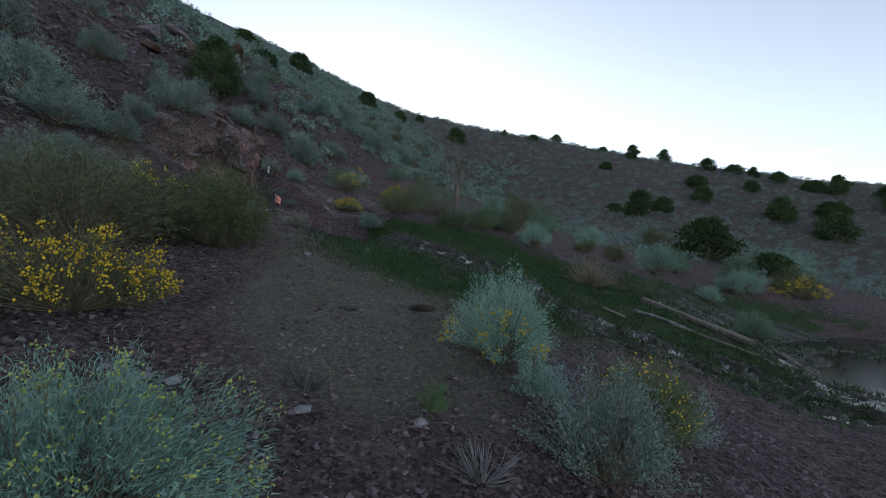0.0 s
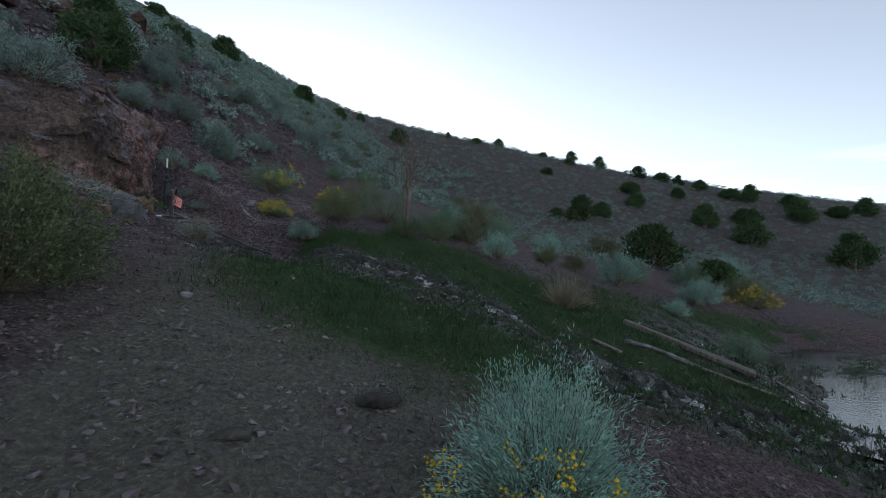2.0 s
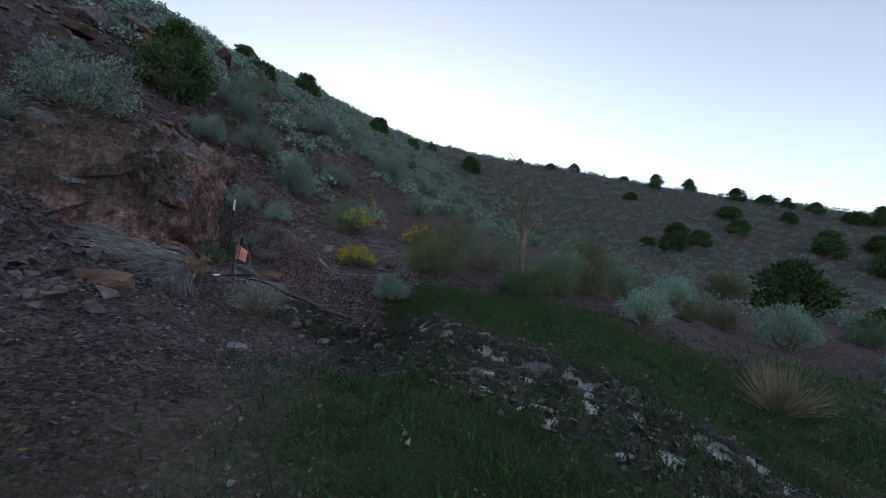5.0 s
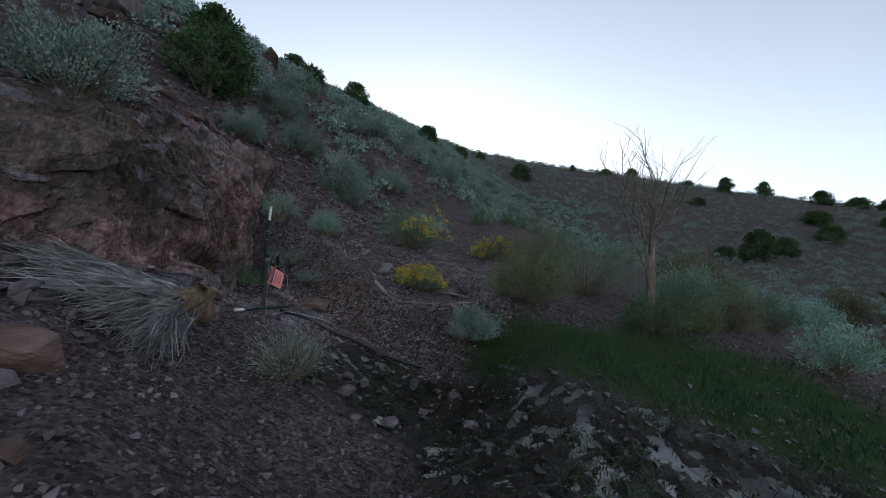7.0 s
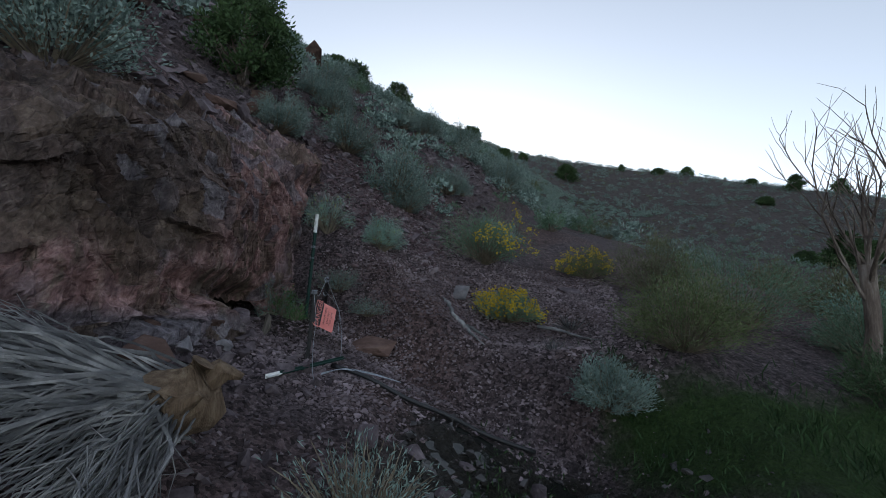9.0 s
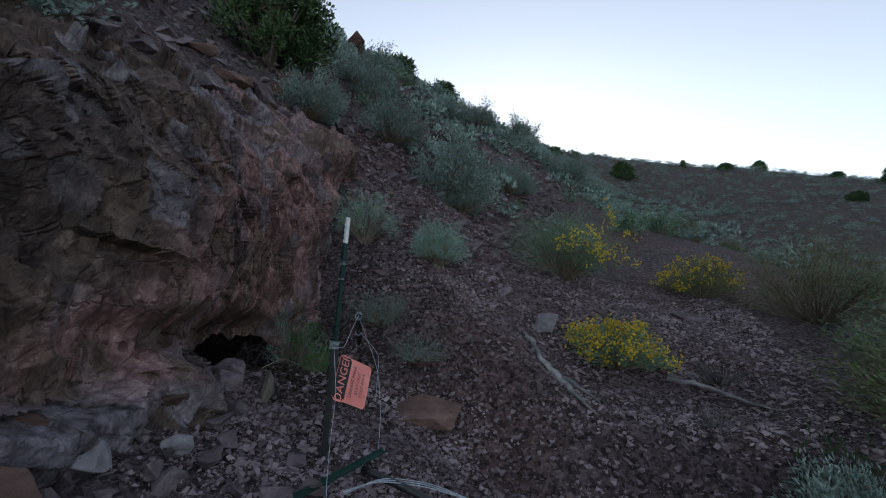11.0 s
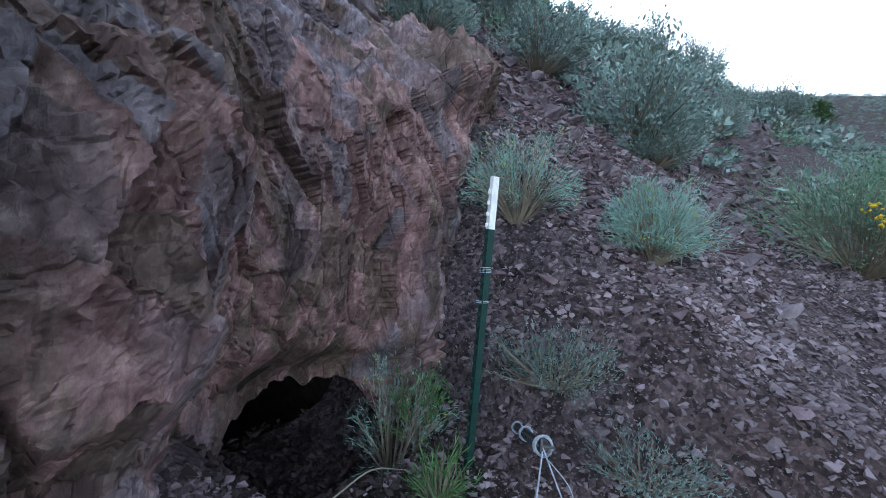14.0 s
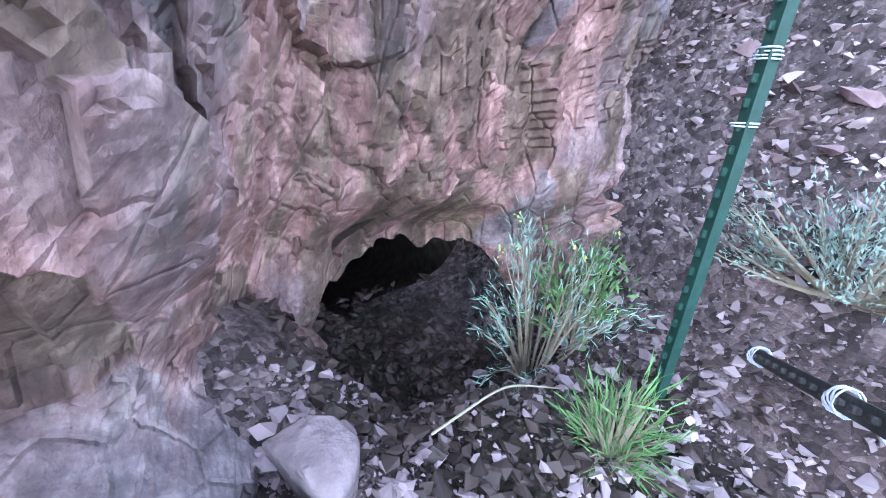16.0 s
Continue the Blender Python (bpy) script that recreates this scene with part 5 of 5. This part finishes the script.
# ---- timber, hose and roots ----
def log_thing(name, label, category, pts, radii, material, sides=7, parent_part="bark"):
    pts = [(x, y, float(ground(x, y)) + dz) for x, y, dz in pts]
    pts, k = np.array(pts), len(pts)
    t = np.linspace(0, k - 1, 5 * k)
    sm = np.stack([np.interp(t, np.arange(k), pts[:, i]) for i in range(3)], -1)
    for _ in range(4):
        sm[1:-1] = (sm[:-2] + 2 * sm[1:-1] + sm[2:]) / 4
    if material == M_DEAD:
        sm = sm + 0.012 * np.stack([np.sin(9 * t), np.cos(7 * t), 0.5 * np.sin(11 * t)], -1)
    v, f = tube(sm, np.interp(t, np.arange(k), radii), sides)
    return tagged(new(name, mesh_of(name, v, f, material, sides > 6)), label, category)


def plank(name, label, a, b, wide, thick, lift=0.03):
    pa, pb = Vector((*a, float(ground(*a)) + lift)), Vector((*b, float(ground(*b)) + lift))
    d = pb - pa
    bm = bmesh.new()
    bmesh.ops.create_cube(bm, size=1)
    bmesh.ops.scale(bm, vec=(wide, d.length, thick), verts=bm.verts)
    bmesh.ops.bevel(bm, geom=bm.edges[:], offset=thick * 0.15, segments=1, affect="EDGES")
    me = bpy.data.meshes.new(name)
    bm.to_mesh(me)
    bm.free()
    me.materials.append(M_LOG)
    ob = tagged(new(name, me), label, "timber")
    ob.matrix_basis = Matrix.Translation((pa + pb) / 2) @ d.to_track_quat("Y", "Z").to_matrix().to_4x4()
    return ob


plank("timber_beam", "long weathered grey timber lying by the stream", (6.2, 12.9), (7.9, 10.6), 0.20, 0.13, 0.12)
plank("timber_beam", "weathered grey timber lying beside another", (6.9, 11.6), (7.7, 10.4), 0.14, 0.1, 0.09)
plank("plank", "thin broken plank on the wet grass", (5.9, 10.6), (7.3, 9.5), 0.08, 0.04, 0.06)
plank("plank", "thin broken plank on the wet grass", (8.4, 10.6), (8.8, 9.8), 0.1, 0.04, 0.06)
plank("plank", "short weathered board in the trickle", (4.1, 10.6), (4.5, 10.2), 0.12, 0.04, 0.06)
log_thing("driftwood", "bleached twisted driftwood in the stream bed", "dead wood", [(5.0, 10.9, 0.05), (5.5, 10.7, 0.1), (6.0, 10.6, 0.06), (6.3, 10.3, 0.1)], [0.05, 0.04, 0.04, 0.01], M_DEAD)
log_thing("dead_root", "twisted grey root snaking down the gravel", "dead wood", [(-4.85, 16.25, 0.03), (-4.72, 16.15, 0.05), (-4.62, 15.95, 0.03), (-4.45, 15.85, 0.04), (-4.3, 15.65, 0.03), (-4.1, 15.55, 0.02)], [0.012, 0.032, 0.026, 0.034, 0.02, 0.008], M_DEAD)
log_thing("dead_root", "thin bleached root fork on the gravel", "dead wood", [(-4.4, 15.85, 0.04), (-4.3, 15.85, 0.05), (-4.05, 15.75, 0.02)], [0.02, 0.025, 0.008], M_DEAD)
log_thing("dead_root", "bleached branch below the yellow bush", "dead wood", [(-3.4, 16.4, 0.08), (-3.1, 16.4, 0.07), (-2.8, 16.1, 0.04), (-2.6, 15.9, 0.02)], [0.03, 0.022, 0.016, 0.005], M_DEAD)
log_thing("hose_pipe", "black plastic water pipe running along the slope foot", "pipe", [(-5.5, 14.0, 0.04), (-5.1, 14.0, 0.06), (-4.7, 14.1, 0.05), (-4.3, 14.27, 0.04), (-3.9, 14.45, 0.04), (-3.4, 14.62, 0.03)], [0.024] * 6, M_PIPE, 8)
log_thing("stick", "dry stick lying at the mine mouth", "dead wood", [(-6.75, 14.45, 0.04), (-6.75, 14.7, 0.06), (-6.72, 14.95, 0.05)], [0.004, 0.004, 0.002], M_STRAW, 5)


# ---- steel posts, sign and wire ----
def t_post(name, label, foot, head, white=0.26, material=M_POST, turn=None):
    """A studded steel fence post of T section."""
    foot, head = Vector(foot), Vector(head)
    d = head - foot
    L = d.length
    top = tagged(new(name), label, "post")
    top.matrix_basis = Matrix.Translation(foot) @ d.to_track_quat("Z", "Y").to_matrix().to_4x4() @ pose(0, 0, 0, 0, 0, -90)
    if turn is not None:
        top.matrix_basis = Matrix.Translation(foot) @ Vector((0, 0, 1)).rotation_difference(d).to_matrix().to_4x4() @ pose(0, 0, 0, 0, 0, turn)

    def section(z0, z1):
        o = [(-0.017, 0.0), (0.017, 0.0), (0.017, 0.005), (0.003, 0.006), (0.003, 0.034), (-0.003, 0.034), (-0.003, 0.006), (-0.017, 0.005)]
        v = [(x * 1.15, y * 1.15 - 0.01, z) for z in (z0, z1) for x, y in o]
        n = len(o)
        return np.array(v), [tuple(range(n))[::-1], tuple(range(n, 2 * n))] + [(i, (i + 1) % n, n + (i + 1) % n, n + i) for i in range(n)]

    part("shaft", mesh_of("shaft", *section(-0.2, L - white), material), top)
    if white:
        part("painted_tip", mesh_of("painted_tip", *section(L - white, L), M_WHITE), top, "white painted tip")
    for z in np.arange(0.08, L - 0.03, 0.055):
        bm = bmesh.new()
        bmesh.ops.create_cube(bm, size=1)
        bmesh.ops.scale(bm, vec=(0.014, 0.014, 0.022), verts=bm.verts)
        bmesh.ops.bevel(bm, geom=bm.edges[:], offset=0.003, segments=1, affect="EDGES")
        bmesh.ops.translate(bm, vec=(0, -0.015, z), verts=bm.verts)
        me = bpy.data.meshes.new("stud")
        bm.to_mesh(me)
        bm.free()
        me.materials.append(material if z < L - white else M_WHITE)
        part("stud", me, top)
    return top


def wire(name, label, pts, rad=0.0022):
    pts = np.array(pts, float)
    t = np.linspace(0, len(pts) - 1, 6 * len(pts))
    sm = np.stack([np.interp(t, np.arange(len(pts)), pts[:, i]) for i in range(3)], -1)
    for _ in range(5):
        sm[1:-1] = (sm[:-2] + 2 * sm[1:-1] + sm[2:]) / 4
    v, f = tube(sm, np.full(len(sm), rad), 4)
    return tagged(new(name, mesh_of(name, v, f, M_WIRE)), label, "wire")


def coil(name, label, centre, along, rad, turns, pitch=0.008):
    c, a = Vector(centre), Vector(along).normalized()
    s = a.orthogonal().normalized()
    t = a.cross(s)
    n = int(turns * 14)
    pts = [c + a * (pitch * k / 14) + (s * math.cos(2 * math.pi * k / 14) + t * math.sin(2 * math.pi * k / 14)) * rad * (1 + 0.12 * math.sin(k)) for k in range(n)]
    v, f = tube(np.array(pts), np.full(n, 0.0022), 4)
    return tagged(new(name, mesh_of(name, v, f, M_WIRE)), label, "wire")


t_post("steel_post", "green studded steel post with white tip by the mine", (-6.53, 15.16, 3.40), (-6.49, 15.10, 4.93), turn=-37)
LEAN_A, LEAN_B = (-6.56, 15.72, 3.54), (-5.90, 14.47, 4.0)
t_post("leaning_post", "dark steel post leaning low over the gravel", LEAN_A, LEAN_B, 0, M_PIPE)
t_post("sign_post", "short dark steel post holding a warning sign", (-5.76, 13.93, 3.0), (-5.72, 13.88, 3.84), 0, M_PIPE)
t_post("fallen_post", "green steel post with white tip lying on gravel", (-5.5, 14.0, 3.13), (-5.66, 13.12, 3.08), 0.16)
for k, f in enumerate((0.03, 0.3, 0.62, 0.97)):
    coil("wire_coil", "galvanised wire wound round the leaning post", Vector(LEAN_A).lerp(Vector(LEAN_B), f), Vector(LEAN_B) - Vector(LEAN_A), 0.026, 5)
coil("wire_coil", "galvanised wire wound round the green post", (-6.505, 15.125, 4.45), (0, 0, 1), 0.027, 4)
coil("wire_coil", "galvanised wire wound round the green post", (-6.51, 15.13, 4.30), (0, 0, 1), 0.027, 2)
coil("wire_coil", "galvanised wire knotted on top of the sign post", (-5.72, 13.88, 3.80), (0, 0, 1), 0.03, 6)
wire("loose_wire", "loose wire sagging between two posts", [(-5.72, 13.88, 3.82), (-5.78, 14.1, 3.78), (-5.85, 14.3, 3.9), (-5.9, 14.46, 3.99)])
wire("loose_wire", "loose wire hanging from the sign post to the ground", [(-5.72, 13.88, 3.8), (-5.62, 13.8, 3.55), (-5.6, 13.75, 3.3), (-5.5, 13.6, 3.05), (-5.2, 13.3, 2.82)])
wire("loose_wire", "loose wire hanging from the leaning post", [(-5.9, 14.46, 4.0), (-5.7, 14.5, 3.6), (-5.6, 14.4, 3.3), (-5.5, 14.2, 3.08)])
wire("loose_wire", "loose wire trailing over gravel", [(-6.1, 14.85, 3.85), (-5.95, 15.0, 3.65), (-5.9, 14.9, 3.45), (-5.75, 14.6, 3.35)])
for dx in (0, 0.03, 0.06):
    wire("wire_strand", "strand of old fence wire lying by the hose", [(-5.6 + dx, 13.7, 3.0), (-5.35, 13.9 + dx, 3.08), (-5.1, 14.1 + dx, 3.02), (-4.8, 14.2, 2.95)], 0.004)


def danger_sign():
    """A faded red plate hung by one corner, lettering up its side."""
    a, b, d = Vector((-5.80, 13.98, 3.77)), Vector((-5.67, 14.19, 3.67)), Vector((-5.72, 13.90, 3.50))
    ex, ey = (b - a), (a - d)
    w, h = ex.length, ey.length
    ex.normalize()
    nrm = ex.cross(ey).normalized()
    ey = nrm.cross(ex).normalized()
    rot = Matrix((ex, ey, nrm)).transposed().to_4x4()
    top = tagged(new("warning_sign"), "faded red danger sign hanging sideways from a steel post", "sign")
    top.matrix_basis = Matrix.Translation(d) @ rot

    def plate(name, x0, x1, y0, y1, z, t, m, label=""):
        bm = bmesh.new()
        bmesh.ops.create_cube(bm, size=1)
        bmesh.ops.scale(bm, vec=(x1 - x0, y1 - y0, t), verts=bm.verts)
        bmesh.ops.bevel(bm, geom=[e for e in bm.edges if abs(e.verts[0].co.z - e.verts[1].co.z) > t / 2], offset=min(0.01, (x1 - x0) / 4), segments=2, affect="EDGES")
        bmesh.ops.translate(bm, vec=((x0 + x1) / 2, (y0 + y1) / 2, z), verts=bm.verts)
        me = bpy.data.meshes.new(name)
        bm.to_mesh(me)
        bm.free()
        me.materials.append(m)
        return part(name, me, top, label)

    plate("plate", 0, w, 0, h, 0, 0.002, M_SIGN)
    plate("black_panel", 0.012 * w, 0.36 * w, 0.02 * h, 0.98 * h, 0.0016, 0.001, M_INK, "black heading panel")

    def words(text, x, size, m, name):
        cu = bpy.data.curves.new(name, "FONT")
        cu.body, cu.size, cu.align_x, cu.align_y, cu.extrude = text, size, "CENTER", "CENTER", 0.0002
        cu.materials.append(m)
        ob = new(name, cu)
        ob.parent = top
        ob.matrix_basis = pose(x, h / 2, 0.0027, 0, 0, 90)

    words("DANGER", 0.19 * w, 0.30 * w, M_SIGN, "heading")
    words("UNSAFE MINE", 0.50 * w, 0.13 * w, M_INK, "message")
    words("STAY OUT", 0.66 * w, 0.12 * w, M_INK, "message")
    words("STAY ALIVE", 0.80 * w, 0.12 * w, M_INK, "message")


danger_sign()
